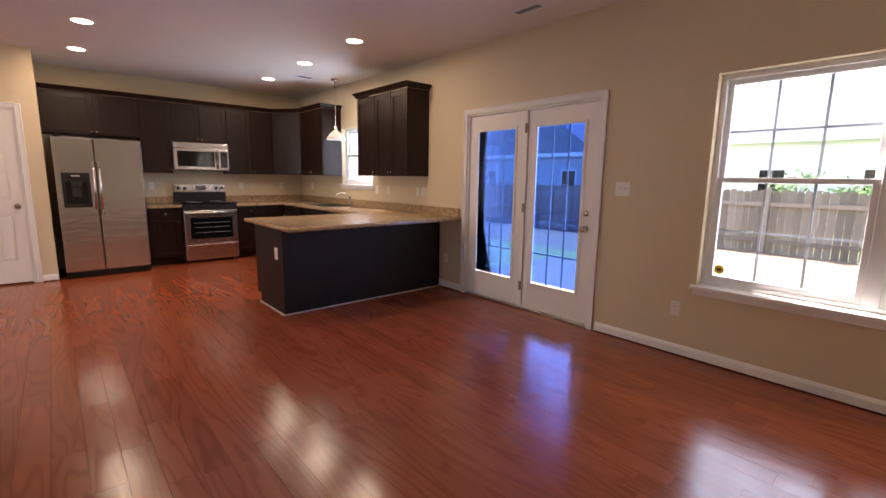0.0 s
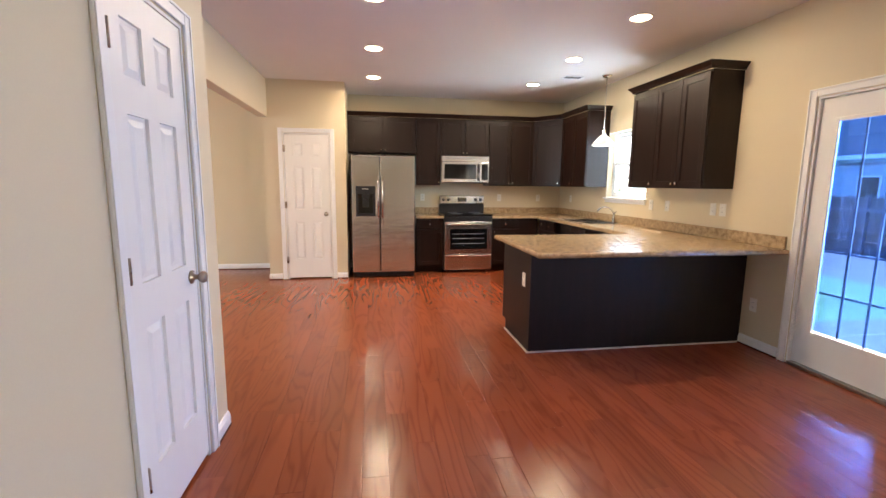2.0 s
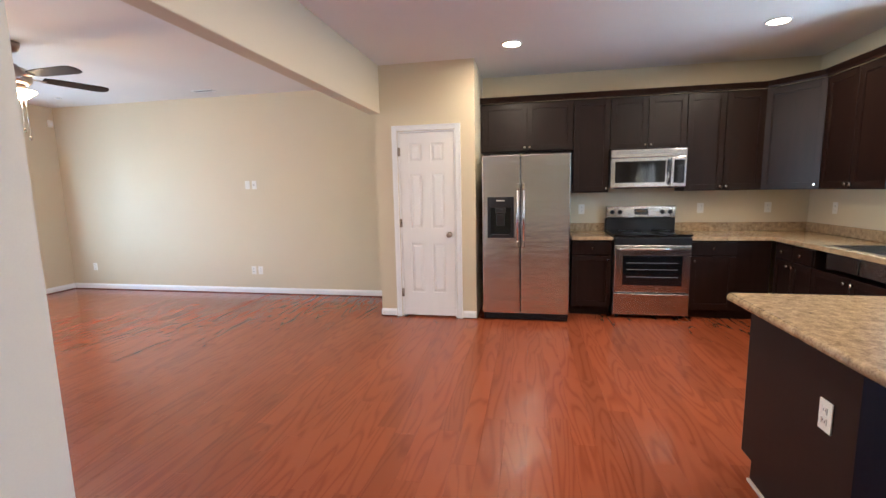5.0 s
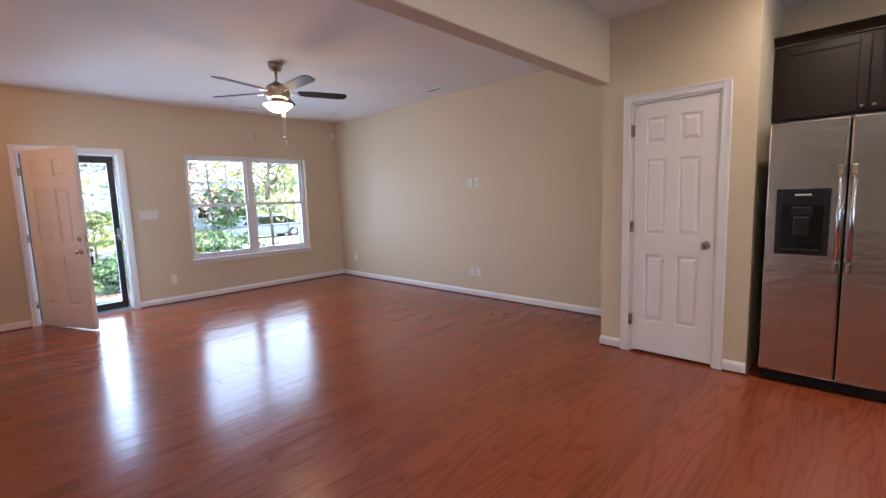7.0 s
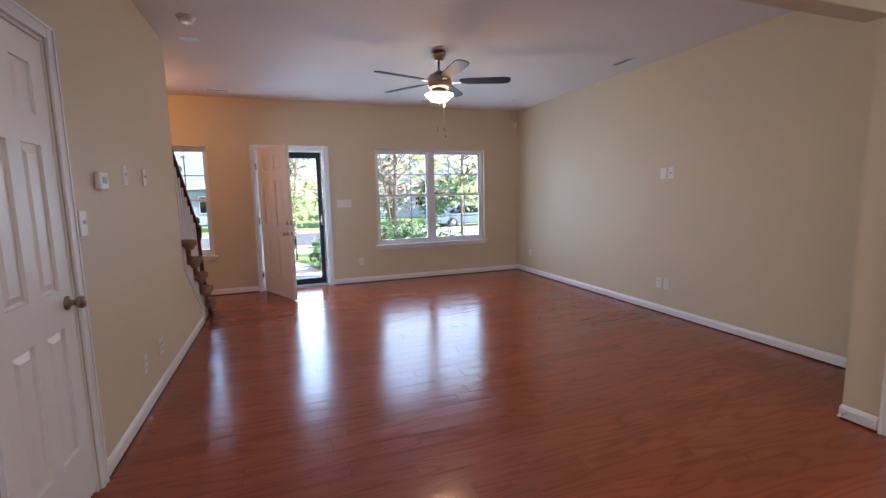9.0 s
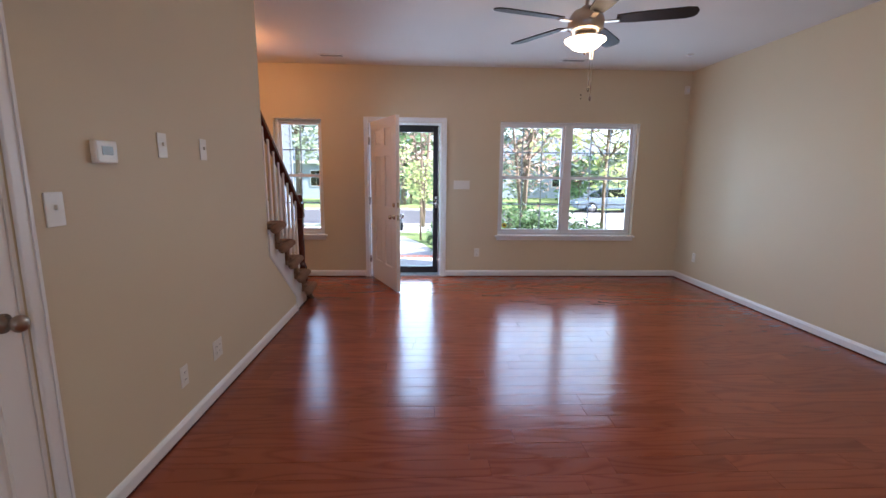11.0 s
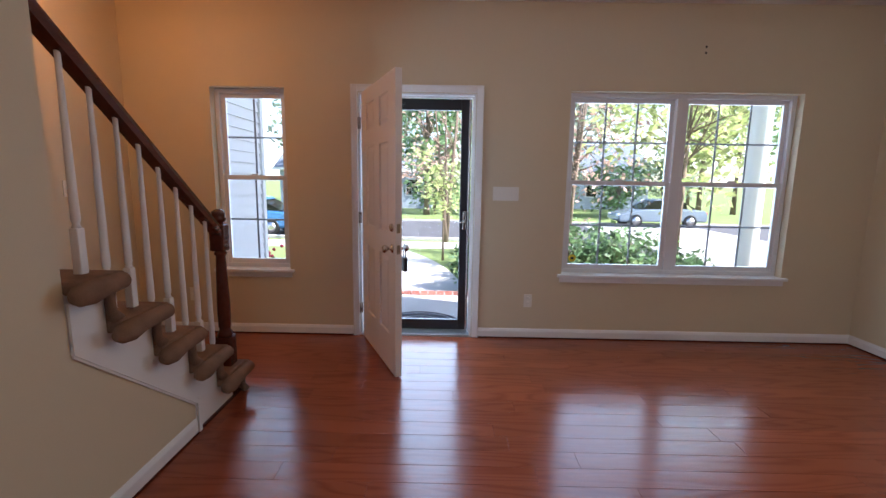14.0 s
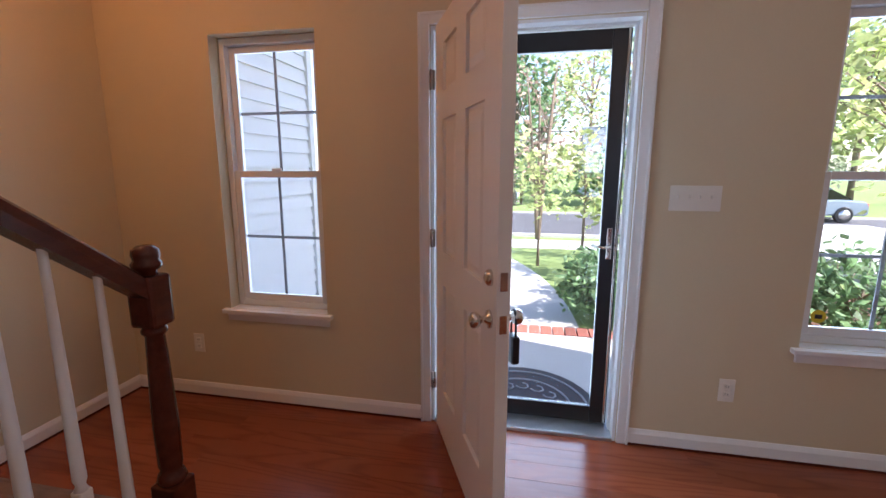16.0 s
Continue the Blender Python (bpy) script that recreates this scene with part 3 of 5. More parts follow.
def shaker(parent, x0, x1, z0, z1, y, knob_at=None, drawer=False):
    """A cabinet front with rails, stiles and a sunk panel; front plane at y."""
    s = 0.055 if not drawer else 0.0
    if drawer:
        d = part("drawer_front", boxes((x0, x1, y, y + 0.019, z0, z1), bevel=0.003), CAB, parent)
    else:
        d = part("door", boxes((x0, x0 + s, y, y + 0.02, z0, z1), (x1 - s, x1, y, y + 0.02, z0, z1), (x0 + s, x1 - s, y, y + 0.02, z0, z0 + s), (x0 + s, x1 - s, y, y + 0.02, z1 - s, z1), bevel=0.002), CAB, parent)
        part("panel", boxes((x0 + s, x1 - s, y + 0.009, y + 0.018, z0 + s, z1 - s)), CAB, d)
        part("panel_bead", boxes((x0 + s, x0 + s + 0.007, y + 0.004, y + 0.009, z0 + s, z1 - s), (x1 - s - 0.007, x1 - s, y + 0.004, y + 0.009, z0 + s, z1 - s), (x0 + s + 0.007, x1 - s - 0.007, y + 0.004, y + 0.009, z0 + s, z0 + s + 0.007), (x0 + s + 0.007, x1 - s - 0.007, y + 0.004, y + 0.009, z1 - s - 0.007, z1 - s)), CAB, d)
    if knob_at:
        kb = lathe(bmesh.new(), [(0.006, 0), (0.006, -0.012), (0.014, -0.017), (0.015, -0.023), (0.009, -0.028)], (knob_at[0], y, knob_at[1]), "Y", 12)
        bmesh.ops.recalc_face_normals(kb, faces=kb.faces)
        part("knob", kb, CHROME, d, "small round nickel knob")
    return d


def upper(label, place, rz, w, h, doors, d=0.31, group="upper cabinets"):
    """A wall cabinet; doors: list of (from, to, side of knob)."""
    c = thing("upper_cabinet", label, "cabinet", place, rz, group=group)
    part("body", boxes((0, w, -d, -0.001, 0, h), bevel=0.002), CAB, c)
    for a, b, side in doors:
        kx = b - 0.03 if side == "r" else a + 0.03
        shaker(c, a + 0.004, b - 0.004, 0.012, h - 0.02, -d - 0.021, (kx, 0.045))
    return c


def crown(run):
    """A flared dark crown along the cabinet tops; run: places of the front line, walked with the room on its near side."""
    bm = bmesh.new()
    prof = [(0.0, 0.0), (0.012, 0.0), (0.018, 0.02), (0.045, 0.048), (0.052, 0.06), (0.0, 0.06)]
    pts = [Vector((x, y, 0)) for x, y in run]
    rings = []
    for i, p in enumerate(pts):
        a = (p - pts[i - 1]).normalized() if i else None
        b = (pts[i + 1] - p).normalized() if i + 1 < len(pts) else None
        na = Vector((a.y, -a.x, 0)) if a else None
        nb = Vector((b.y, -b.x, 0)) if b else None
        n = (na + nb).normalized() / max(0.3, ((na + nb).normalized()).dot(na)) if a and b else (na or nb)
        rings.append([bm.verts.new(p + n * o + Vector((0, 0, z))) for o, z in prof])
    k = len(prof)
    for r, s in zip(rings, rings[1:]):
        for i in range(k):
            bm.faces.new((r[i], r[(i + 1) % k], s[(i + 1) % k], s[i]))
    bm.faces.new(rings[0]), bm.faces.new(rings[-1][::-1])
    bmesh.ops.recalc_face_normals(bm, faces=bm.faces)
    return bm


UZ, UT = 1.35, 2.375
upper("espresso double-door cabinet above the fridge", (0.455, BY, 1.83), 0, 1.04, UT - 1.83, [(0.03, 0.53, "r"), (0.53, 1.03, "l")])
upper("tall narrow espresso wall cabinet beside the fridge", (1.495, BY, UZ), 0, 0.385, UT - UZ, [(0, 0.385, "r")])
upper("short espresso double cabinet above the microwave", (1.88, BY, 1.81), 0, 0.775, UT - 1.81, [(0, 0.387, "r"), (0.387, 0.775, "l")])
upper("espresso double-door wall cabinet with shaker doors", (2.655, BY, UZ), 0, 0.745, UT - UZ, [(0, 0.372, "r"), (0.372, 0.745, "l")])
cc = thing("corner_cabinet", "espresso diagonal corner wall cabinet", "cabinet", (0, 0, 0), group="upper cabinets")
part("body", prism(bmesh.new(), [(3.401, BY - 0.001), (3.401, BY - 0.31), (FX - 0.31, 7.211), (FX - 0.001, 7.211), (FX - 0.001, BY - 0.001)], "z", UZ, UT), CAB, cc)
dx, dy = (FX - 0.31) - 3.401, 7.211 - (BY - 0.31)
ang, ln = math.degrees(math.atan2(dy, dx)), math.hypot(dx, dy)
sh = shaker(cc, 0.012, ln - 0.012, 0.012, UT - UZ - 0.02, -0.021, (ln - 0.045, 0.045))
sh.matrix_local = pose(3.401, BY - 0.31, UZ, 0, 0, ang)
upper("espresso wall cabinet beside the sink window", (FX, 7.21, UZ), -90, 0.80, UT - UZ, [(0, 0.40, "r"), (0.40, 0.80, "l")])
upper("single-door espresso wall cabinet beside the window", (FX, 5.35, UZ), -90, 0.44, UT - UZ, [(0, 0.44, "r")])
upper("large espresso double-door wall cabinet near the patio doors", (FX, 4.909, UZ), -90, 0.70, UT - UZ, [(0, 0.35, "r"), (0.35, 0.70, "l")])
solid("cabinet_crown", crown([(0.455, BY - 0.33), (3.395, BY - 0.33), (FX - 0.33, 7.215), (FX - 0.33, 6.408), (FX - 0.001, 6.408)]), CAB, "espresso crown moulding along the wall cabinets", "crown moulding", place=(0, 0, UT))
solid("cabinet_crown", crown([(FX - 0.001, 5.352), (FX - 0.33, 5.352), (FX - 0.33, 4.207), (FX - 0.001, 4.207)]), CAB, "espresso crown moulding on the cabinet by the doors", "crown moulding", place=(0, 0, UT))


def base(label, place, rz, w, fronts, d=0.585, h=0.845):
    c = thing("base_cabinet", label, "cabinet", place, rz, group="base cabinets")
    part("body", boxes((0, w, -d, -0.001, 0.10, h), bevel=0.002), CAB, c)
    part("toe_kick", boxes((0, w, -d + 0.07, -0.002, 0, 0.10)), CAB, c)
    for kind, a, b, side in fronts:
        kx = b - 0.04 if side == "r" else (a + 0.04 if side == "l" else (a + b) / 2)
        if kind == "drawer":
            shaker(c, a + 0.005, b - 0.005, 0.69, 0.825, -d - 0.02, ((a + b) / 2, 0.757), True)
        else:
            shaker(c, a + 0.005, b - 0.005, 0.115, 0.675, -d - 0.021, (kx, 0.63))
    return c


base("narrow espresso base cabinet with drawer beside the fridge", (1.47, BY, 0), 0, 0.42, [("drawer", 0, 0.42, "c"), ("door", 0, 0.42, "r")])
base("espresso base cabinet with drawer beside the range", (2.66, BY, 0), 0, 0.76, [("drawer", 0, 0.44, "c"), ("door", 0, 0.44, "l")])
base("espresso base cabinet with drawers in the corner", (FX, BY - 0.61, 0), -90, 0.62, [("drawer", 0.03, 0.32, "c"), ("drawer", 0.32, 0.62, "c"), ("door", 0.03, 0.32, "r"), ("door", 0.32, 0.62, "l")])
base("espresso sink base cabinet below the window", (FX, 6.715, 0), -90, 0.94, [("door", 0, 0.47, "r"), ("door", 0.47, 0.94, "l")], h=0.66)
base("espresso base cabinet between sink and peninsula", (FX, 5.77, 0), -90, 1.0, [("drawer", 0, 0.5, "c"), ("drawer", 0.5, 1.0, "c"), ("door", 0, 0.5, "r"), ("door", 0.5, 1.0, "l")])

# peninsula
pn = thing("peninsula_cabinet", "espresso peninsula cabinet with plain back panel", "cabinet", (0, 0, 0), group="base cabinets")
part("body", boxes((2.085, FX - 0.002, 3.99, 4.70, 0.10, 0.845)), CAB, pn)
part("toe_kick", boxes((2.10, FX - 0.002, 3.99, 4.63, 0.0, 0.10)), CAB, pn)
part("back_panel", boxes((2.07, FX - 0.002, 3.975, 3.989, 0.012, 0.845), bevel=0.002), CABEND, pn, "plain espresso veneer back panel")
part("end_panel", boxes((2.062, 2.084, 3.969, 4.60, 0.012, 0.845), (2.062, 2.084, 4.60, 4.70, 0.10, 0.845)), CABEND, pn, "plain espresso veneer end panel")
part("base_strip", boxes((2.048, FX - 0.02, 3.960, 3.968, 0.0, 0.012), (2.048, 2.06, 3.968, 4.60, 0.0, 0.012)), material("pale_caulk", (0.55, 0.45, 0.38), 0.5), pn, "pale strip along the floor")

# granite
CT0, CT1 = 0.847, 0.886
SINK = (3.47, 3.93, 5.86, 6.62)
solid("countertop", boxes((1.468, 1.895, BY - 0.64, BY - 0.001, CT0, CT1), bevel=0.006), GRANITE, "speckled tan granite worktop beside the fridge", "countertop")
big = boxes((2.658, 3.40, BY - 0.64, BY - 0.001, CT0, CT1), (3.3995, FX - 0.001, SINK[3], BY - 0.001, CT0, CT1), (3.3995, SINK[0], SINK[2], SINK[3], CT0, CT1), (SINK[1], FX - 0.001, SINK[2], SINK[3], CT0, CT1), (3.3995, FX - 0.001, 4.75, SINK[2], CT0, CT1))
box(big, 1.985, FX - 0.001, 3.61, 4.75, CT0, CT1)
ct = solid("countertop", big, GRANITE, "speckled tan granite worktop with peninsula bar overhang", "countertop")
tb = bmesh.new()
tube(tb, [(1.985, 4.74, CT0 + 0.0195), (1.985, 3.61, CT0 + 0.0195), (FX - 0.002, 3.61, CT0 + 0.0195)], 0.0195, 10)
part("rounded_edge", tb, GRANITE, ct)
solid("backsplash", boxes((1.468, 1.895, BY - 0.021, BY - 0.001, CT1 + 0.001, CT1 + 0.1), bevel=0.003), GRANITE, "low granite upstand beside the fridge", "backsplash")
solid("backsplash", boxes((2.658, FX - 0.022, BY - 0.021, BY - 0.001, CT1 + 0.001, CT1 + 0.1), (FX - 0.021, FX - 0.001, 3.625, BY - 0.001, CT1 + 0.001, CT1 + 0.1), bevel=0.003), GRANITE, "low granite upstand along the walls", "backsplash")

# sink and tap
sk = thing("kitchen_sink", "stainless double-bowl kitchen sink set in granite", "sink", (0, 0, 0))
part("rim", boxes((SINK[0] - 0.015, SINK[0] + 0.012, SINK[2] - 0.015, SINK[3] + 0.015, CT1, CT1 + 0.005), (SINK[1] - 0.012, SINK[1] + 0.015, SINK[2] - 0.015, SINK[3] + 0.015, CT1, CT1 + 0.005), (SINK[0] + 0.012, SINK[1] - 0.012, SINK[2] - 0.015, SINK[2] + 0.012, CT1, CT1 + 0.005), (SINK[0] + 0.012, SINK[1] - 0.012, SINK[3] - 0.012, SINK[3] + 0.015, CT1, CT1 + 0.005)), STEEL, sk)
ym = (SINK[2] + SINK[3]) / 2
for a, b in ((SINK[2] + 0.003, ym - 0.008), (ym + 0.008, SINK[3] - 0.003)):
    x0, x1, zb = SINK[0] + 0.003, SINK[1] - 0.003, 0.70
    part("basin", boxes((x0, x1, a, b, zb, zb + 0.004), (x0, x0 + 0.004, a, b, zb, CT1), (x1 - 0.004, x1, a, b, zb, CT1), (x0, x1, a, a + 0.004, zb, CT1), (x0, x1, b - 0.004, b, zb, CT1)), STEEL, sk)
fc = thing("kitchen_faucet", "brushed nickel arched faucet behind the sink", "faucet", (3.965, 6.06, CT1))
part("base", lathe(bmesh.new(), [(0.026, 0), (0.026, 0.01), (0.018, 0.03), (0.016, 0.09), (0.012, 0.1)], n=16), STEEL, fc)
part("spout", tube(bmesh.new(), [(0, 0, 0.09), (-0.01, 0, 0.14), (-0.05, 0.02, 0.19), (-0.10, 0.05, 0.205), (-0.15, 0.08, 0.19), (-0.175, 0.095, 0.16), (-0.18, 0.10, 0.14)], 0.011), STEEL, fc)
part("lever", tube(bmesh.new(), [(0, 0, 0.1), (0.0, -0.02, 0.13), (0.0, -0.06, 0.15)], [0.01, 0.008, 0.006]), STEEL, fc)

# refrigerator
rf = thing("refrigerator", "stainless side-by-side refrigerator with black dispenser", "refrigerator", (0.525, 7.06, 0))
W, HR = 0.90, 1.76
part("body", boxes((0.004, W - 0.004, 0.075, 0.80, 0.03, HR - 0.012)), BLACKP, rf, "dark grey side body")
part("kick_grille", boxes((0.01, W - 0.01, 0.03, 0.075, 0.012, 0.075)), BLACKP, rf)
for k in range(6):
    part("grille_slat", boxes((0.03, W - 0.03, 0.022, 0.029, 0.02 + 0.009 * k, 0.024 + 0.009 * k)), BLACKM, rf)
SPL = 0.40
for nm, a, b in (("freezer_door", 0, SPL - 0.003), ("fridge_door", SPL + 0.003, W)):
    d = part(nm, boxes((a, b, 0, 0.072, 0.085, HR), bevel=0.012), WAVY, rf)
    hx = (b - 0.028) if nm == "freezer_door" else (a + 0.028)
    hb = tube(bmesh.new(), [(hx, -0.052, 0.84), (hx, -0.052, 1.42)], 0.011, 12)
    part("handle", hb, STEEL, d, "vertical stainless bar handle")
    for z in (0.80, 1.40):
        part("handle_mount", boxes((hx - 0.014, hx + 0.014, -0.066, -0.001, z, z + 0.07), bevel=0.008), CHROME, d)
    part("hinge_cap", boxes((a + 0.02, a + 0.09, 0.01, 0.06, HR + 0.001, HR + 0.012)), BLACKP, d)
dp = boxes((0.055, 0.085, -0.006, 0.001, 0.90, 1.33), (0.30, 0.33, -0.006, 0.001, 0.90, 1.33), (0.085, 0.30, -0.006, 0.001, 1.22, 1.33), (0.085, 0.30, -0.006, 0.001, 0.90, 0.93), bevel=0.003)
disp = part("dispenser", dp, BLACKM, rf, "glossy black ice and water dispenser")
part("niche", boxes((0.085, 0.30, -0.003, -0.0012, 0.93, 1.22)), BLACKG, disp)
part("paddle", boxes((0.15, 0.235, -0.02, -0.004, 1.03, 1.15), bevel=0.006), BLACKP, disp)
part("spout", boxes((0.14, 0.245, -0.026, -0.004, 1.16, 1.215), bevel=0.006), BLACKP, disp)
part("drip_tray", boxes((0.10, 0.285, -0.028, -0.007, 0.925, 0.938), bevel=0.003), BLACKP, disp)
part("display_text", boxes((0.15, 0.235, -0.0075, -0.0062, 1.285, 1.295)), PLATE, disp)

# range
rg = thing("range", "stainless electric range with black glass cooktop", "stove", (1.90, 7.285, 0))
W = 0.755
part("body", boxes((0, W, 0.04, 0.66, 0.035, 0.895)), BLACKP, rg)
for x in (0.04, W - 0.07):
    part("foot", boxes((x, x + 0.03, 0.08, 0.11, 0, 0.035)), BLACKP, rg)
dr = part("storage_drawer", boxes((0.004, W - 0.004, 0.0, 0.04, 0.05, 0.285), bevel=0.008), STEEL, rg)
part("drawer_lip", boxes((0.03, W - 0.03, -0.02, 0.002, 0.265, 0.285), bevel=0.008), STEEL, dr)
part("drawer_badge", boxes((W / 2 - 0.05, W / 2 + 0.05, -0.002, -0.0005, 0.245, 0.258)), CHROME, dr)
od = part("oven_door", boxes((0.004, W - 0.004, -0.005, 0.04, 0.295, 0.80), bevel=0.008), STEEL, rg)
part("oven_window", boxes((0.085, W - 0.085, -0.009, -0.0055, 0.37, 0.69), bevel=0.002), BLACKG, od, "black oven window")
for z in (0.46, 0.54, 0.61):
    part("oven_rack", boxes((0.13, W - 0.13, -0.0105, -0.0092, z, z + 0.004)), GRILLE, od)
part("oven_handle", tube(bmesh.new(), [(0.03, -0.05, 0.765), (W - 0.03, -0.05, 0.765)], 0.014, 12), STEEL, od, "stainless bar handle")
for x in (0.045, W - 0.045):
    part("handle_post", boxes((x - 0.012, x + 0.012, -0.045, -0.005, 0.752, 0.778), bevel=0.004), STEEL, od)
part("front_rail", boxes((0.0, W, 0.0, 0.04, 0.81, 0.875), bevel=0.003), BLACKM, rg)
ck = part("cooktop", boxes((-0.003, W + 0.003, -0.012, 0.60, 0.896, 0.912), bevel=0.004), BLACKG, rg, "black glass cooktop")
for x, y, r in ((0.20, 0.16, 0.10), (0.56, 0.16, 0.08), (0.20, 0.44, 0.08), (0.56, 0.44, 0.10)):
    rb = bmesh.new()
    lathe(rb, [(r, 0.9121), (r, 0.9126), (r - 0.004, 0.9127), (r - 0.004, 0.9121)], (x, y, 0), n=28)
    part("burner_ring", rb, GRILLE, ck)
bg = part("backguard", boxes((0, W, 0.58, 0.66, 0.897, 1.045), bevel=0.004), BLACKM, rg, "black lower backguard")
cp = part("control_panel", boxes((0.0, W, 0.56, 0.655, 1.046, 1.185), bevel=0.012), STEEL, rg, "stainless control panel")
part("clock_panel", boxes((0.305, 0.455, 0.556, 0.5605, 1.085, 1.155)), BLACKG, cp)
part("clock_display", boxes((0.33, 0.43, 0.5545, 0.556, 1.115, 1.14)), material("amber_display", (0.10, 0.06, 0.02), 0.4), cp)
for x in (0.065, 0.15, W - 0.15, W - 0.065):
    kb = lathe(bmesh.new(), [(0.026, 0), (0.024, -0.02), (0.012, -0.026)], (x, 0.56, 1.117), "Y", 16)
    bmesh.ops.recalc_face_normals(kb, faces=kb.faces)
    part("control_knob", kb, BLACKP, cp, "black control knob")

# microwave
mw = thing("microwave", "stainless over-range microwave with black window", "microwave", (1.885, BY - 0.40, 1.40))
W, H = 0.765, 0.405
part("body", boxes((0, W, 0.03, 0.395, 0.0, H)), BLACKP, mw)
part("vent_panel", boxes((0, W, 0.0, 0.03, H - 0.085, H), bevel=0.004), STEEL, mw)
for k in range(3):
    part("vent_slot", boxes((0.05, W - 0.05, -0.002, 0.001, H - 0.022 - 0.012 * k, H - 0.018 - 0.012 * k)), GRILLE, mw)
dd = part("door", boxes((0, W - 0.155, 0.0, 0.03, 0.0, H - 0.088), bevel=0.005), STEEL, mw)
part("window", boxes((0.045, W - 0.21, -0.003, 0.001, 0.05, H - 0.125), bevel=0.002), BLACKG, dd)
part("handle", tube(bmesh.new(), [(W - 0.178, -0.004, 0.03), (W - 0.178, -0.035, 0.06), (W - 0.178, -0.042, 0.16), (W - 0.178, -0.035, 0.26), (W - 0.178, -0.004, 0.29)], 0.011), BLACKM, dd, "curved black handle")
pp = part("control_panel", boxes((W - 0.152, W, 0.0, 0.03, 0.0, H - 0.088), bevel=0.005), STEEL, mw)
part("keypad", boxes((W - 0.125, W - 0.02, -0.003, 0.001, 0.04, H - 0.12), bevel=0.002), BLACKG, pp)
part("under_light", boxes((0.05, W - 0.05, 0.08, 0.3, -0.012, -0.0005)), BLACKP, mw)

# pendant over the sink
pd = thing("pendant_light", "brushed nickel pendant with opal glass shade over the sink", "pendant light", (3.74, 6.04, 1.875))
part("canopy", lathe(bmesh.new(), [(0.06, 0.8645), (0.06, 0.855), (0.045, 0.84), (0.012, 0.83)][::-1]), CHROME, pd)
part("rod", tube(bmesh.new(), [(0, 0, 0.84), (0, 0, 0.19)], 0.005), CHROME, pd)
part("socket", lathe(bmesh.new(), [(0.02, 0.13), (0.026, 0.15), (0.024, 0.19), (0.01, 0.20)]), CHROME, pd)
part("shade", lathe(bmesh.new(), [(0.135, 0.0), (0.139, 0.004), (0.115, 0.05), (0.06, 0.11), (0.03, 0.135), (0.022, 0.13), (0.055, 0.10), (0.11, 0.045)], n=28), SHADEG, pd, "conical opal glass shade")

# ---- stair ----
N_STEP, RISE, GO, X_NOSE = 13, 0.196, 0.25, -4.955
st = thing("staircase", "carpeted staircase with white skirt and brown treads", "staircase", (0, 0, 0), kind="structure")
for i in range(N_STEP):
    x, z = X_NOSE + GO * i, RISE * (i + 1)
    side = HY + 0.05 if x + GO < -3.60 else HY - 0.125
    xe = min(x + GO + 0.05, -3.733) if side > HY else x + GO + 0.05
    bm = boxes((x + 0.015, xe, SY + 0.002, side - 0.01, z - 0.055, z), bevel=0.016)
    tube(bm, [(x + 0.02, SY + 0.004, z - 0.029), (x + 0.02, side, z - 0.029)], 0.029, 12)
    if side > HY:
        tube(bm, [(x + 0.0, side, z - 0.032), (x + 0.03, side + 0.014, z - 0.034), (xe - 0.10, side + 0.016, z - 0.038), (xe - 0.03, side + 0.014, z - 0.046), (xe + 0.01, side + 0.006, z - 0.052), (xe + 0.03, side, z - 0.054)], [0.02, 0.033, 0.036, 0.044, 0.036, 0.018], 12)
    tr = part("tread", bm, CARPET, st, "brown carpeted tread with rounded nosing")
    part("riser", boxes((x + 0.03, x + 0.048, SY + 0.002, HY + 0.012 if side > HY else side, z - RISE, z - 0.045), bevel=0.004), CARPET, st)
    if side > HY:
        rb = bmesh.new()
        tube(rb, [(x + 0.045, HY + 0.02, z - 0.05), (x + 0.052, HY + 0.026, z - 0.09), (x + 0.045, HY + 0.022, z - RISE + 0.04), (x + 0.03, HY + 0.03, z - RISE + 0.006)], [0.026, 0.018, 0.019, 0.026], 8)
        part("carpet_wrap", rb, CARPET, st, "carpet wrapped round the riser end")


def ground_line(x):
    return 0.165 + 0.79 * (x + 4.43)


steps = [(X_NOSE + 0.05, 0.0)]
for i in range(6):
    x, z = X_NOSE + 0.05 + GO * i, RISE * (i + 1) - 0.046
    steps += [(x, z), (x + GO, z)]
x_end = min(-3.731, steps[-1][0])
steps = [p for p in steps if p[0] < x_end]
steps += [(x_end, steps[-1][1]), (x_end, 0.0)]
part("skirt", prism(bmesh.new(), steps, "y", HY - 0.10, HY - 0.002), TRIM, st, "white painted stair skirt")
solid("wall_under_stair", prism(bmesh.new(), [(-3.73, 0), (-3.73, ground_line(-3.73)), (-4.43, ground_line(-4.43)), (-4.43, 0)], "y", HY - 0.0015, HY), PAINT, "tan wall panel under the stair", "wall", kind="structure")
bd = bmesh.new()
prism(bd, [(-3.735, ground_line(-3.735)), (-4.44, ground_line(-4.44)), (-4.44, ground_line(-4.44) + 0.042), (-3.735, ground_line(-3.735) + 0.042)], "y", HY + 0.001, HY + 0.013)
prism(bd, [(-3.735, ground_line(-3.735) - 0.012), (-4.428, ground_line(-4.428) - 0.012), (-4.428, ground_line(-4.428) + 0.0), (-3.735, ground_line(-3.735) + 0.0)], "y", HY + 0.001, HY + 0.008)
box(bd, -3.755, -3.735, HY + 0.001, HY + 0.012, ground_line(-3.735) + 0.032, 0.90)
box(bd, -4.462, -4.438, HY + 0.001, HY + 0.013, 0.0, ground_line(-4.44) + 0.025)
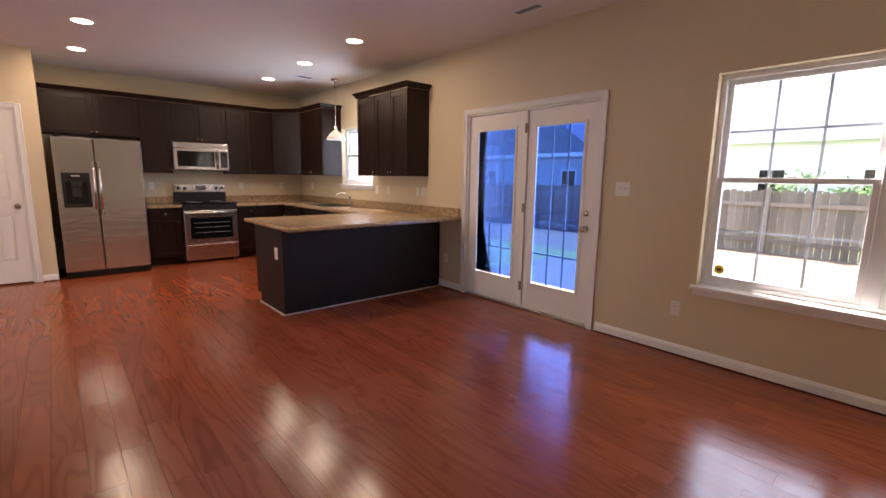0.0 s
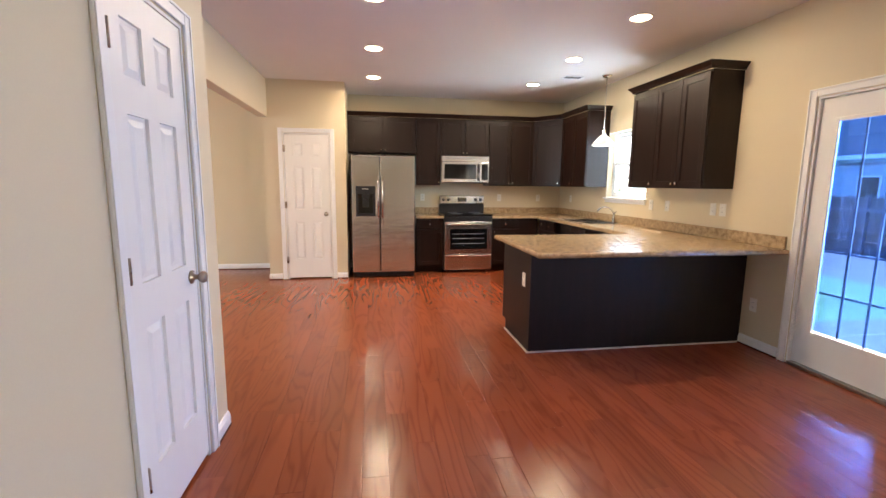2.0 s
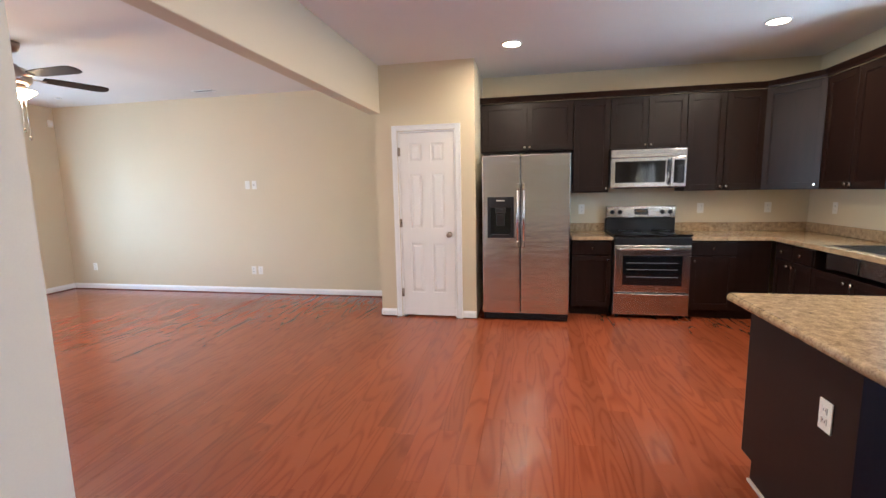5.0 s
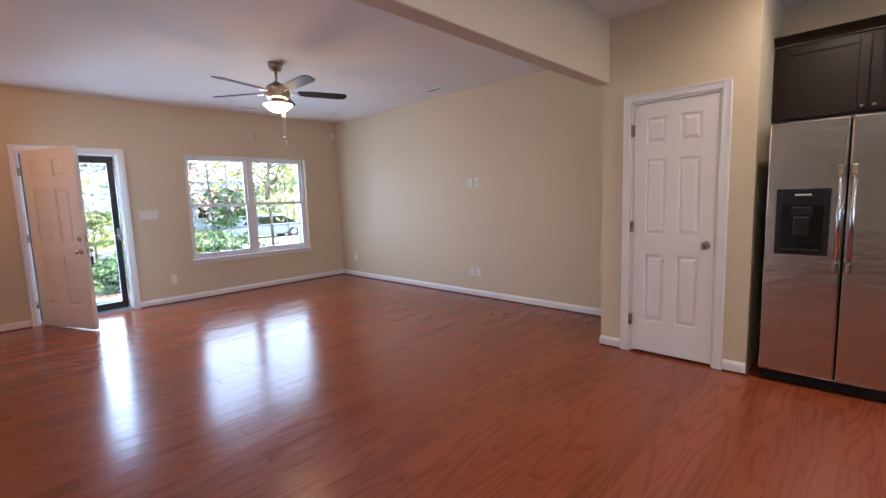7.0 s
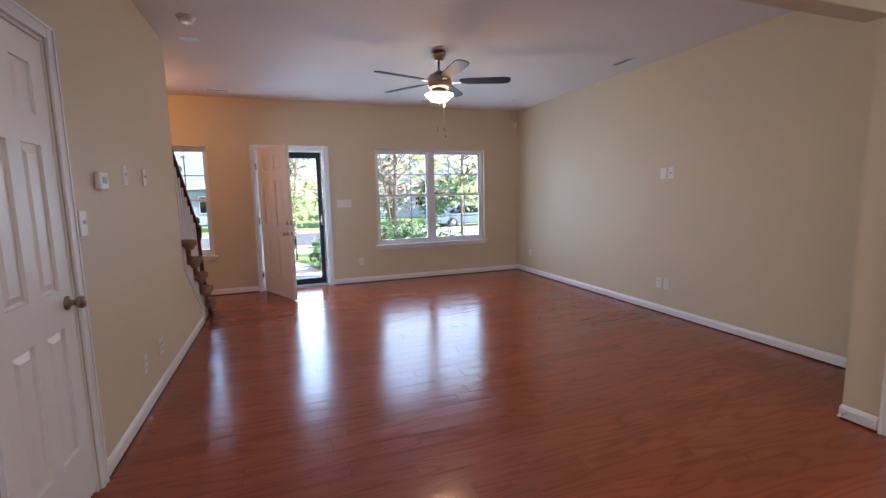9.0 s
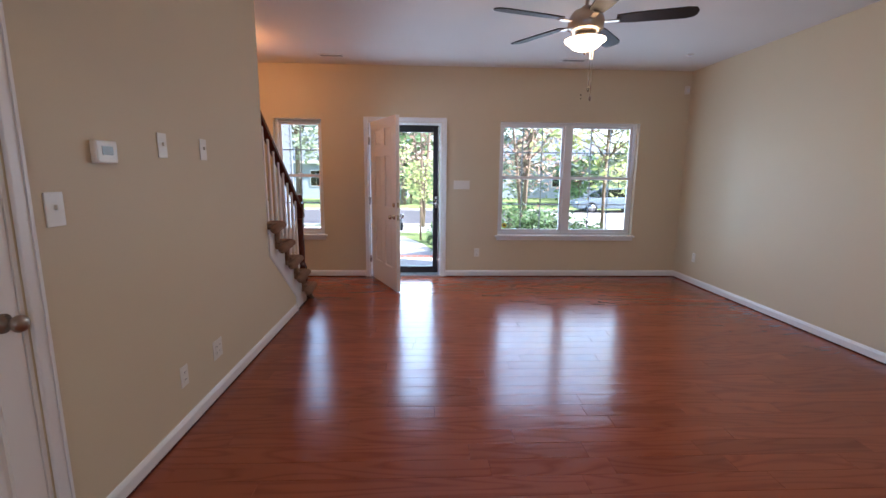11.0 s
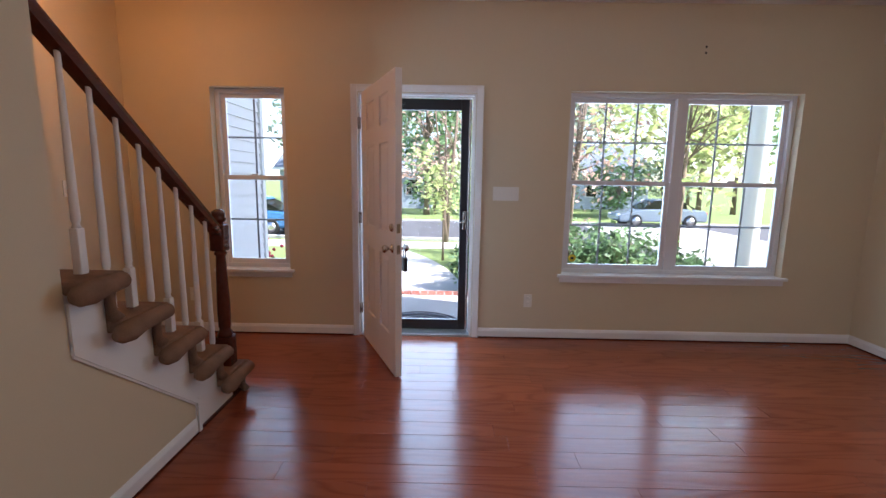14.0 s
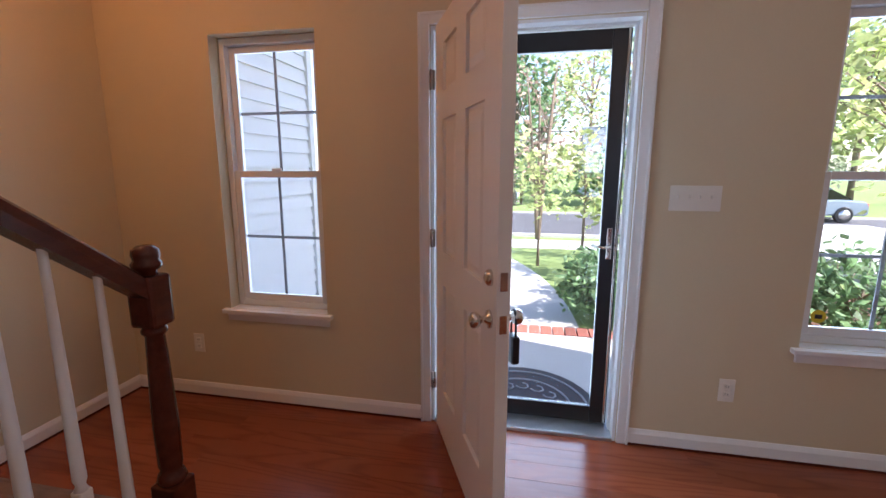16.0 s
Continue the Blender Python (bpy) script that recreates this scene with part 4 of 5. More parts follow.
part("skirt_trim", bd, TRIM, st, "white moulding along the skirt")
part("skirt_base_strip", boxes((X_NOSE + 0.04, -4.44, HY - 0.001, HY + 0.012, 0, 0.014)), CHERRY, st)

RY = HY - 0.045


def rail_z(x):
    return 1.064 + 0.785 * (x + 4.80)


ra = thing("stair_railing", "dark cherry handrail with white balusters", "railing", (0, 0, 0))
hr = bmesh.new()
prof = [(-0.03, -0.028), (0.03, -0.028), (0.031, 0.0), (0.026, 0.022), (0.012, 0.032), (-0.012, 0.032), (-0.026, 0.022), (-0.031, 0.0)]
r0 = [hr.verts.new((-4.835, RY + a, rail_z(-4.835) + b * 1.27)) for a, b in prof]
r1 = [hr.verts.new((-3.731, RY + a, rail_z(-3.731) + b * 1.27)) for a, b in prof]
for i in range(8):
    f = hr.faces.new((r0[i], r0[(i + 1) % 8], r1[(i + 1) % 8], r1[i]))
hr.faces.new(r0[::-1]), hr.faces.new(r1)
bmesh.ops.recalc_face_normals(hr, faces=hr.faces)
part("handrail", hr, CHERRY, ra, "dark cherry stained handrail")
nw = bmesh.new()
box(nw, -0.045, 0.045, -0.045, 0.045, 0.0, 0.30, bevel=0.006)
lathe(nw, [(0.04, 0.30), (0.045, 0.31), (0.04, 0.33), (0.03, 0.345), (0.036, 0.36), (0.038, 0.50), (0.030, 0.74), (0.027, 0.80), (0.036, 0.81), (0.036, 0.82), (0.027, 0.83)], n=16)
box(nw, -0.043, 0.043, -0.043, 0.043, 0.83, 0.99, bevel=0.012)
lathe(nw, [(0.03, 0.985), (0.024, 1.0), (0.040, 1.012), (0.042, 1.024), (0.034, 1.034), (0.038, 1.05), (0.036, 1.066), (0.02, 1.078), (0.006, 1.08)], n=16)
newel = part("newel_post", nw, CHERRY, ra, "turned dark cherry newel post with cap")
newel.matrix_local = pose(-4.872, RY - 0.005, 0.078)
part("newel_foot", boxes((-4.922, -4.822, RY - 0.055, RY + 0.045, 0.0, 0.09), bevel=0.004), CHERRY, ra)
for k in range(9):
    x = -4.715 + 0.121 * k
    if x > -3.76:
        break
    i = int((x - (X_NOSE + 0.015)) / GO)
    z0, z1 = RISE * (i + 1), rail_z(x) - 0.03
    bl = boxes((x - 0.017, x + 0.017, RY - 0.017, RY + 0.017, z0 - 0.01, z0 + 0.17), bevel=0.004)
    lathe(bl, [(0.017, z0 + 0.17), (0.011, z0 + 0.185), (0.016, z0 + 0.20), (0.015, z0 + 0.30), (0.010, z1 - 0.05), (0.010, z1)], (x, RY, 0), n=10)
    part("baluster", bl, TRIM, ra, "slim white turned baluster")

# ---- fittings ----


def plate(name, label, place, rz, w=0.07, h=0.115, kind="outlet", gangs=1, group=""):
    o = thing(name, label, "outlet" if kind == "outlet" else "switch", place, rz, group=group)
    part("cover_plate", boxes((-w / 2, w / 2, -0.006, -0.0005, -h / 2, h / 2), bevel=0.002), PLATE, o)
    for g in range(gangs):
        x = (g - (gangs - 1) / 2) * 0.046
        if kind == "outlet":
            for z in (0.02, -0.02):
                part("socket", boxes((x - 0.014, x + 0.014, -0.0085, -0.006, z - 0.014, z + 0.014), bevel=0.003), PLATE, o)
                part("slots", boxes((x - 0.007, x - 0.005, -0.0092, -0.0086, z - 0.003, z + 0.007), (x + 0.005, x + 0.007, -0.0092, -0.0086, z - 0.003, z + 0.007)), SLOT, o)
        elif kind == "switch":
            part("toggle", boxes((x - 0.005, x + 0.005, -0.018, -0.006, -0.002, 0.016), bevel=0.002), PLATE, o)
    return o


E_, W_, N_, H_ = -90, 90, 0, 180
plate("light_switch", "white triple switch plate by patio doors", (FX, 1.68, 1.265), E_, 0.125, 0.115, "switch", 2)
plate("wall_outlet", "white outlet under the yard window", (FX, 1.185, 0.365), E_)
plate("wall_outlet", "white outlet under the peninsula overhang", (FX, 3.86, 0.37), E_)
plate("light_switch", "white four-gang switch plate beside entry door", (LX, 4.943, 1.247), W_, 0.215, 0.115, "switch", 4)
plate("wall_outlet", "white outlet between entry door and window", (LX, 5.165, 0.335), W_)
plate("wall_outlet", "white outlet below the narrow window", (LX, 2.27, 0.34), W_)
for x in (-2.83, -2.725):
    plate("wall_outlet", "white wall plate low on the long living room wall", (x, BY, 0.335), N_, group="wall plates")
plate("blank_plate", "white plate high on the long living room wall", (-2.83, BY, 1.535), N_, kind="blank", group="wall plates")
tv = plate("blank_plate", "white cable plate high on the living room wall", (-2.725, BY, 1.535), N_, kind="blank", group="wall plates")
part("jack", lathe(bmesh.new(), [(0.008, 0), (0.008, -0.012)][::-1], (0, -0.006, 0), "Y", 10), CHROME, tv)
plate("wall_outlet", "white outlet low near the room corner", (-5.55, BY, 0.35), N_)
plate("light_switch", "white single switch plate on the stair wall", (-2.753, HY, 1.52), H_, 0.075, 0.12, "switch")
plate("light_switch", "white single switch plate on the stair wall", (-2.347, HY, 1.52), H_, 0.075, 0.12, "switch")
plate("light_switch", "white switch plate beside the closet door", (-1.665, HY, 1.262), H_, 0.08, 0.12, "switch")
so = plate("wall_outlet", "white double outlet plate low on stair wall", (-2.735, HY, 0.305), H_, 0.115, 0.12, "outlet", 2)
plate("wall_outlet", "white outlet low on the stair wall", (-2.349, HY, 0.31), H_)
plate("light_switch", "white switch plate above the stair", (-5.35, SY, 1.25), H_, kind="switch")
for x in (1.63, 2.94, 3.63):
    plate("wall_outlet", "ivory outlet above the granite upstand", (x, BY, 1.15), N_, group="kitchen outlets")
for y, wd in ((7.51, 0.07), (5.38, 0.07), (5.09, 0.07), (4.42, 0.07), (4.30, 0.075)):
    plate("wall_outlet", "ivory outlet above the granite upstand", (FX, y, 1.155), E_, wd, group="kitchen outlets")
plate("wall_outlet", "white outlet on the peninsula end panel", (2.062, 4.12, 0.585), E_)

th = thing("thermostat", "white wall thermostat with small grey display", "thermostat", (-1.925, HY, 1.47), 180)
part("body", boxes((-0.06, 0.06, -0.028, -0.001, -0.045, 0.045), bevel=0.006), PLATE, th)
part("display", boxes((-0.03, 0.03, -0.030, -0.0285, -0.012, 0.022)), material("lcd", (0.22, 0.25, 0.22), 0.3), th)

ms = thing("motion_sensor", "small white motion sensor high in the corner", "sensor", (LX, 7.88, 2.50), 90)
part("body", boxes((-0.03, 0.03, -0.045, -0.001, -0.05, 0.05), bevel=0.01), PLATE, ms)
part("lens", boxes((-0.02, 0.02, -0.05, -0.0455, -0.03, 0.015), bevel=0.002), VINYL, ms)

sd = thing("smoke_detector", "round white smoke detector on the ceiling", "smoke detector", (-3.09, 3.45, TOP))
part("base", lathe(bmesh.new(), [(0.065, -0.012), (0.07, 0.0)]), PLATE, sd)
part("cover", lathe(bmesh.new(), [(0.03, -0.045), (0.05, -0.04), (0.058, -0.0125)]), PLATE, sd)

sn = thing("ceiling_sensor", "small round white sensor disc on the ceiling", "sensor", (-5.2, 7.43, TOP))
part("base", lathe(bmesh.new(), [(0.04, -0.008), (0.043, -0.0005)], n=18), PLATE, sn)
part("dome", lathe(bmesh.new(), [(0.008, -0.022), (0.02, -0.018), (0.026, -0.0085)], n=14), VINYL, sn)
for z in (2.375, 2.42):
    solid("screw_hole", lathe(bmesh.new(), [(0.009, 0.0), (0.009, 0.002)], (LX + 0.0005, 6.48, z), "X", 10), SLOT, "small dark screw hole above the window", "screw hole")
db = thing("door_bumper", "short spring door stop with white tip on baseboard", "door stop", (-0.60, PY - 0.014, 0.045))
part("spring", tube(bmesh.new(), [(0, 0.0, 0), (0, -0.055, 0)], 0.006, 8), CHROME, db)
part("tip", tube(bmesh.new(), [(0, -0.055, 0), (0, -0.07, 0)], 0.009, 10), PLATE, db, "white rubber tip")


def vent(label, x, y, rz=0, w=0.30, d=0.12):
    o = thing("ceiling_vent", label, "vent", (x, y, TOP), rz, group="ceiling vents")
    part("frame", boxes((-w / 2, w / 2, -d / 2, -d / 2 + 0.02, -0.006, -0.0005), (-w / 2, w / 2, d / 2 - 0.02, d / 2, -0.006, -0.0005), (-w / 2, -w / 2 + 0.02, -d / 2 + 0.02, d / 2 - 0.02, -0.006, -0.0005), (w / 2 - 0.02, w / 2, -d / 2 + 0.02, d / 2 - 0.02, -0.006, -0.0005)), TRIM, o)
    # Near-black sheet paints the shade between the louvres.
    part("shade_sheet", boxes((-w / 2 + 0.02, w / 2 - 0.02, -d / 2 + 0.02, d / 2 - 0.02, -0.0015, -0.0005)), SLOT, o)
    for k in range(3):
        y0 = -d / 2 + 0.035 + k * (d - 0.05) / 3
        part("slat", boxes((-w / 2 + 0.02, w / 2 - 0.02, y0, y0 + 0.004, -0.003, -0.0016)), TRIM, o)


vent("white louvred ceiling vent near the long wall", -3.11, 7.60)
vent("white louvred ceiling vent near the entry", -5.56, 3.36, 90)
vent("white louvred ceiling vent above the front window", -5.56, 6.22, 90)
vent("white louvred ceiling vent by the patio doors", 3.62, 2.42, 90)
vent("white louvred ceiling vent above the sink run", 3.37, 6.23, 0, 0.26, 0.16)
vent("small white ceiling vent near the smoke detector", -3.6, 3.39, 90, 0.14, 0.08)

for cx, cy in CANS:
    o = thing("recessed_light", "lit round recessed ceiling light with white trim", "recessed light", (cx, cy, TOP), group="recessed lights")
    part("trim_ring", lathe(bmesh.new(), [(0.098, -0.0005), (0.096, -0.007), (0.078, -0.010), (0.078, -0.0006)], n=28), TRIM, o)
    part("lens", lathe(bmesh.new(), [(0.077, -0.006), (0.077, -0.001)], n=28), CANLIT, o, "glowing warm lens")

hl = thing("hall_light", "flush warm ceiling light above the entry stair", "ceiling light", (-4.85, 2.42, TOP))
part("pan", lathe(bmesh.new(), [(0.15, -0.03), (0.155, -0.0005)], n=24), CHROME, hl)
part("shade", lathe(bmesh.new(), [(0.02, -0.10), (0.08, -0.085), (0.125, -0.055), (0.14, -0.0305)], n=24), BOWL, hl, "glowing frosted glass bowl")

# ---- ceiling fan ----
fan = thing("ceiling_fan", "nickel ceiling fan with dark blades and lit bowl", "ceiling fan", (-3.35, 5.58, 0))
part("canopy", lathe(bmesh.new(), [(0.02, 2.655), (0.05, 2.665), (0.068, 2.70), (0.07, 2.7395)]), NICKEL, fan)
part("downrod", tube(bmesh.new(), [(0, 0, 2.66), (0, 0, 2.55)], 0.013), NICKEL, fan)
part("motor", lathe(bmesh.new(), [(0.05, 2.375), (0.09, 2.385), (0.12, 2.41), (0.125, 2.45), (0.115, 2.49), (0.09, 2.525), (0.045, 2.545), (0.03, 2.56)], n=28), NICKEL, fan, "brushed nickel motor housing")
part("switch_housing", lathe(bmesh.new(), [(0.095, 2.34), (0.10, 2.355), (0.07, 2.374)], n=24), NICKEL, fan)
bowl = part("light_bowl", lathe(bmesh.new(), [(0.012, 2.27), (0.06, 2.273), (0.085, 2.283), (0.11, 2.308), (0.14, 2.329), (0.142, 2.338)], n=28), BOWL, fan, "glowing frosted glass bowl")
bowl.visible_shadow = False
part("finial", lathe(bmesh.new(), [(0.004, 2.238), (0.012, 2.25), (0.008, 2.2695)], n=12), CHROME, fan)
for k in range(5):
    a = 70 + 72 * k
    br = boxes((0.10, 0.22, -0.02, 0.02, 2.446, 2.454), bevel=0.003)
    b = part("blade_arm", br, NICKEL, fan)
    b.matrix_local = pose(0, 0, 0, 0, 0, a)
    out = []
    for x, y in ((0.20, 0.045), (0.30, 0.06), (0.63, 0.068), (0.685, 0.055), (0.705, 0.02)):
        out.append((x, y))
    out = out + [(x, -y) for x, y in out[::-1]]
    bl = part("blade", prism(bmesh.new(), out, "z", -0.004, 0.004), WALNUT, fan, "dark walnut fan blade")
    bl.matrix_local = pose(0, 0, 2.462, 0, 0, a) @ pose(0, 0, 0, -11, 0, 0)
for dx, zz in ((0.03, 1.95), (-0.02, 2.02)):
    part("pull_chain", tube(bmesh.new(), [(dx, 0.05, 2.345), (dx, 0.05 , zz)], 0.0022, 6), CHROME, fan)
    part("chain_pull", lathe(bmesh.new(), [(0.004, -0.03), (0.009, -0.02), (0.009, 0.0), (0.003, 0.01)], (dx, 0.05, zz), n=10), BRONZE, fan)

# ---- outside ----
GRASS = material("lawn_grass", (0.19, 0.25, 0.09), 0.9, vary=0.35, scale=1.2, fine=90, bump=0.4, spec=0.1)
STRAW = material("dry_yard", (0.21, 0.16, 0.11), 0.95, vary=0.35, scale=2.5, fine=70, bump=0.4, spec=0.1)
CONC = material("concrete", (0.44, 0.43, 0.41), 0.85, vary=0.12, scale=2, fine=90, bump=0.15)
ASPH = material("asphalt", (0.085, 0.085, 0.09), 0.85, vary=0.2, scale=1, fine=120, bump=0.2)
MULCH = material("bark_mulch", (0.13, 0.07, 0.045), 0.95, vary=0.5, scale=14, fine=90, bump=0.8, spec=0.1)
BRICK = material("red_brick", (0.28, 0.09, 0.06), 0.85, vary=0.25, scale=6, fine=60, bump=0.2, island=True)
SIDING = material("white_vinyl_siding", (0.66, 0.67, 0.69), 0.55, vary=0.03, scale=2, fine=60, stretch=(1, 1, 6))
ROOF = material("grey_shingles", (0.15, 0.18, 0.22), 0.9, vary=0.25, scale=3, fine=50, bump=0.3)
FENCE = material("weathered_fence_boards", (0.19, 0.16, 0.14), 0.85, vary=0.2, scale=3, fine=40, stretch=(4, 4, 0.5), bump=0.15, island=True)
BARK = material("grey_bark", (0.20, 0.15, 0.11), 0.9, vary=0.35, scale=10, fine=60, stretch=(3, 3, 0.6), bump=0.5)


def leaf_material(name, c1, c2):
    m = material(name, c2, 0.55, vary=0.3, scale=2, fine=12, second=c1, island=True)
    n, l = m.node_tree.nodes, m.node_tree.links
    b = n["Principled BSDF"]
    tl, mx = n.new("ShaderNodeBsdfTranslucent"), n.new("ShaderNodeMixShader")
    mx.inputs[0].default_value = 0.45
    l.new(b.inputs["Base Color"].links[0].from_socket, tl.inputs[0])
    l.new(b.outputs[0], mx.inputs[1])
    l.new(tl.outputs[0], mx.inputs[2])
    l.new(mx.outputs[0], n["Material Output"].inputs[0])
    return m


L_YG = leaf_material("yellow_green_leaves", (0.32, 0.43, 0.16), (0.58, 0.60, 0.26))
L_GREEN = leaf_material("green_leaves", (0.09, 0.18, 0.08), (0.24, 0.36, 0.16))
L_RUST = leaf_material("rusty_leaves", (0.42, 0.25, 0.19), (0.62, 0.43, 0.34))
# Far foliage: pale haze is mixed into this leaf colour.
L_DARK = leaf_material("hazy_dark_leaves", (0.20, 0.27, 0.18), (0.38, 0.43, 0.30))


def land(x):
    """Height of the ground along x: level at the house, falling to the street in front and slightly behind."""
    if x < -7:
        return -0.12 - 0.68 * min(1, (-7 - x) / 11.0)
    if x > 4.2:
        return -0.12 - 0.25 * min(1, (x - 4.2) / 8.0)
    return -0.16


gb = bmesh.new()
xs = [-600, -120, -60, -35, -27, -18] + [-17 + i for i in range(11)] + [-6.1, 4.15] + [5 + i for i in range(9)] + [20, 40, 120, 600]
ys = [-600, -100, -40, -15, -5, 3, 10, 20, 40, 100, 600]
grid = [[gb.verts.new((x, y, land(x))) for y in ys] for x in xs]
for i in range(len(xs) - 1):
    for j in range(len(ys) - 1):
        gb.faces.new((grid[i][j], grid[i + 1][j], grid[i + 1][j + 1], grid[i][j + 1]))
bmesh.ops.recalc_face_normals(gb, faces=gb.faces)
solid("ground", gb, GRASS, "patchy green lawn falling to the street", "ground", kind="structure")


def slab(name, mat, label, cat, rows, kind="structure"):
    return solid(name, boxes(*rows, bevel=0.01), mat, label, cat, kind=kind)


slab("road", ASPH, "grey asphalt residential street", "road", [(-26, -18.5, -120, 120, -0.9, -0.785)])
slab("kerb", CONC, "pale concrete kerbs along the street", "kerb", [(-18.5, -18.3, -120, 120, -0.95, -0.70), (-26.2, -26.0, -120, 120, -0.95, -0.70)])
slab("pavement", CONC, "pale concrete front pavement", "pavement", [(-16.6, -15.2, -60, 60, -0.8, land(-15.9) + 0.05)])
slab("patio", material("leaf_littered_concrete", (0.20, 0.16, 0.13), 0.9, vary=0.45, scale=9, fine=40, bump=0.3), "leaf-littered concrete patio slab behind the house", "patio", [(4.22, 7.3, 1.2, 4.6, -0.3, -0.075)])
slab("stoop", CONC, "pale concrete entry stoop", "stoop", [(-7.55, -6.16, 2.32, 5.3, -0.3, -0.04)])
st_ = thing("brick_edging", "row of red bricks edging the stoop", "brick edging", (0, 0, 0))
bme = mesh_of("brick", boxes((0, 0.20, 0, 0.095, 0, 0.06), bevel=0.006), BRICK)
for k in range(29):
    o = new("brick", bme)
    o.parent, o.location = st_, (-7.765, 2.34 + 0.105 * k, -0.10)
wk = bmesh.new()
L, R = [], []
for k in range(15):
    s = k / 14
    x = -7.78 - 7.5 * s
    yc = 4.1 - 1.9 * s ** 2
    L.append((x, yc - 0.62, land(x) + 0.025)), R.append((x, yc + 0.62, land(x) + 0.025))
lv, rv = [wk.verts.new(p) for p in L], [wk.verts.new(p) for p in R]
for k in range(14):
    wk.faces.new((lv[k], rv[k], rv[k + 1], lv[k + 1]))
ex = bmesh.ops.extrude_face_region(wk, geom=wk.faces[:])
bmesh.ops.translate(wk, vec=(0, 0, -0.12), verts=[v for v in ex["geom"] if isinstance(v, bmesh.types.BMVert)])
bmesh.ops.recalc_face_normals(wk, faces=wk.faces)
solid("path", wk, CONC, "curved pale concrete garden path", "path", kind="structure")
slab("driveway", CONC, "pale concrete driveway", "driveway", [(-18.3, -9, 9.4, 13.5, -0.9, -0.19)])
mb = bmesh.new()
prism(mb, [(-6.17, 5.32), (-9.2, 5.32), (-10.2, 4.95), (-10.9, 5.6), (-10.2, 8.3), (-6.17, 8.6)], "z", -0.4, land(-8.8) + 0.08)
solid("mulch_bed", mb, MULCH, "brown bark mulch bed below the window", "flower bed", kind="structure")

mat_t = thing("door_mat", "dark half-round embossed door mat on stoop", "door mat", (-6.30, 4.20, -0.04))
hm = [(0, -0.46)] + [(-0.52 * math.sin(math.pi * k / 16), -0.46 * math.cos(math.pi * k / 16)) for k in range(1, 16)] + [(0, 0.46)]
RUB = material("dark_rubber", (0.03, 0.03, 0.035), 0.7, vary=0.3, scale=8, fine=60, bump=0.3)
part("mat_base", prism(bmesh.new(), hm, "z", 0.001, 0.010), RUB, mat_t)
for r in (0.30, 0.40):
    part("mat_rib", tube(bmesh.new(), [(-r * 1.12 * math.sin(math.pi * k / 16), -r * math.cos(math.pi * k / 16), 0.011) for k in range(17)], 0.007, 6), GRILLE, mat_t, "raised grey rib")
for k in range(7):
    a = math.pi * (k + 0.5) / 7
    part("mat_scroll", tube(bmesh.new(), [(-0.24 * math.sin(a) - 0.04 * math.cos(q) , -0.22 * math.cos(a) + 0.04 * math.sin(q), 0.011) for q in (0, 0.9, 1.8, 2.7, 3.6, 4.5)], 0.006, 6), GRILLE, mat_t)

# garage wing with lap siding beside the narrow window
gw = thing("garage_wing", "white lap-sided garage wing beside the entry", "building", (0, 0, 0))
part("wall_core", boxes((-7.44, -6.17, 0.4, 2.255, -0.35, 5.4)), SIDING, gw)
lap = mesh_of("siding_board", prism(bmesh.new(), [(2.256, 0), (2.282, 0), (2.262, 0.115), (2.256, 0.115)], "x", -7.45, -6.165), SIDING)
for k in range(38):
    o = new("siding_board", lap)
    o.parent, o.location = gw, (0, 0, -0.10 + 0.115 * k)
part("corner_post", boxes((-7.52, -7.445, 2.20, 2.30, -0.2, 5.4), bevel=0.006), SIDING, gw)

po = thing("porch_post", "round white porch column on a square base", "column", (-7.55, 8.05, -0.2))
part("base", boxes((-0.14, 0.14, -0.14, 0.14, 0, 0.22), bevel=0.01), TRIM, po)
part("shaft", lathe(bmesh.new(), [(0.115, 0.22), (0.11, 0.3), (0.105, 2.6), (0.12, 2.7)], n=20), TRIM, po)
part("capital", boxes((-0.14, 0.14, -0.14, 0.14, 2.7, 2.85), bevel=0.01), TRIM, po)


def crown_of(rng, centre, radii, n, size, shell=0.35):
    """Many small leaves, uneven, in clumps round a centre."""
    vs, fs = [], []
    clumps = []
    for _ in range(max(6, n // 45)):
        d = Vector((rng.gauss(0, 1), rng.gauss(0, 1), rng.gauss(0, 1))).normalized() * (shell + (1 - shell) * rng.random()) ** 0.6
        clumps.append(Vector((d.x * radii[0], d.y * radii[1], d.z * radii[2])) + Vector(centre))
    spread = 0.24 * (radii[0] + radii[2]) / 2
    for _ in range(n):
        c = rng.choice(clumps) + Vector((rng.gauss(0, spread), rng.gauss(0, spread), rng.gauss(0, spread * 0.8)))
        u = Vector((rng.gauss(0, 1), rng.gauss(0, 1), rng.gauss(0, 0.6))).normalized()
        v = u.orthogonal().normalized()
        v.rotate(Matrix.Rotation(rng.random() * 6.28, 3, u))
        s = size * (0.6 + 0.8 * rng.random())
        k = len(vs)
        vs += [c - u * s, c + v * s * 0.45, c + u * s, c - v * s * 0.45]
        fs.append((k, k + 1, k + 2, k + 3))
    return vs, fs, clumps


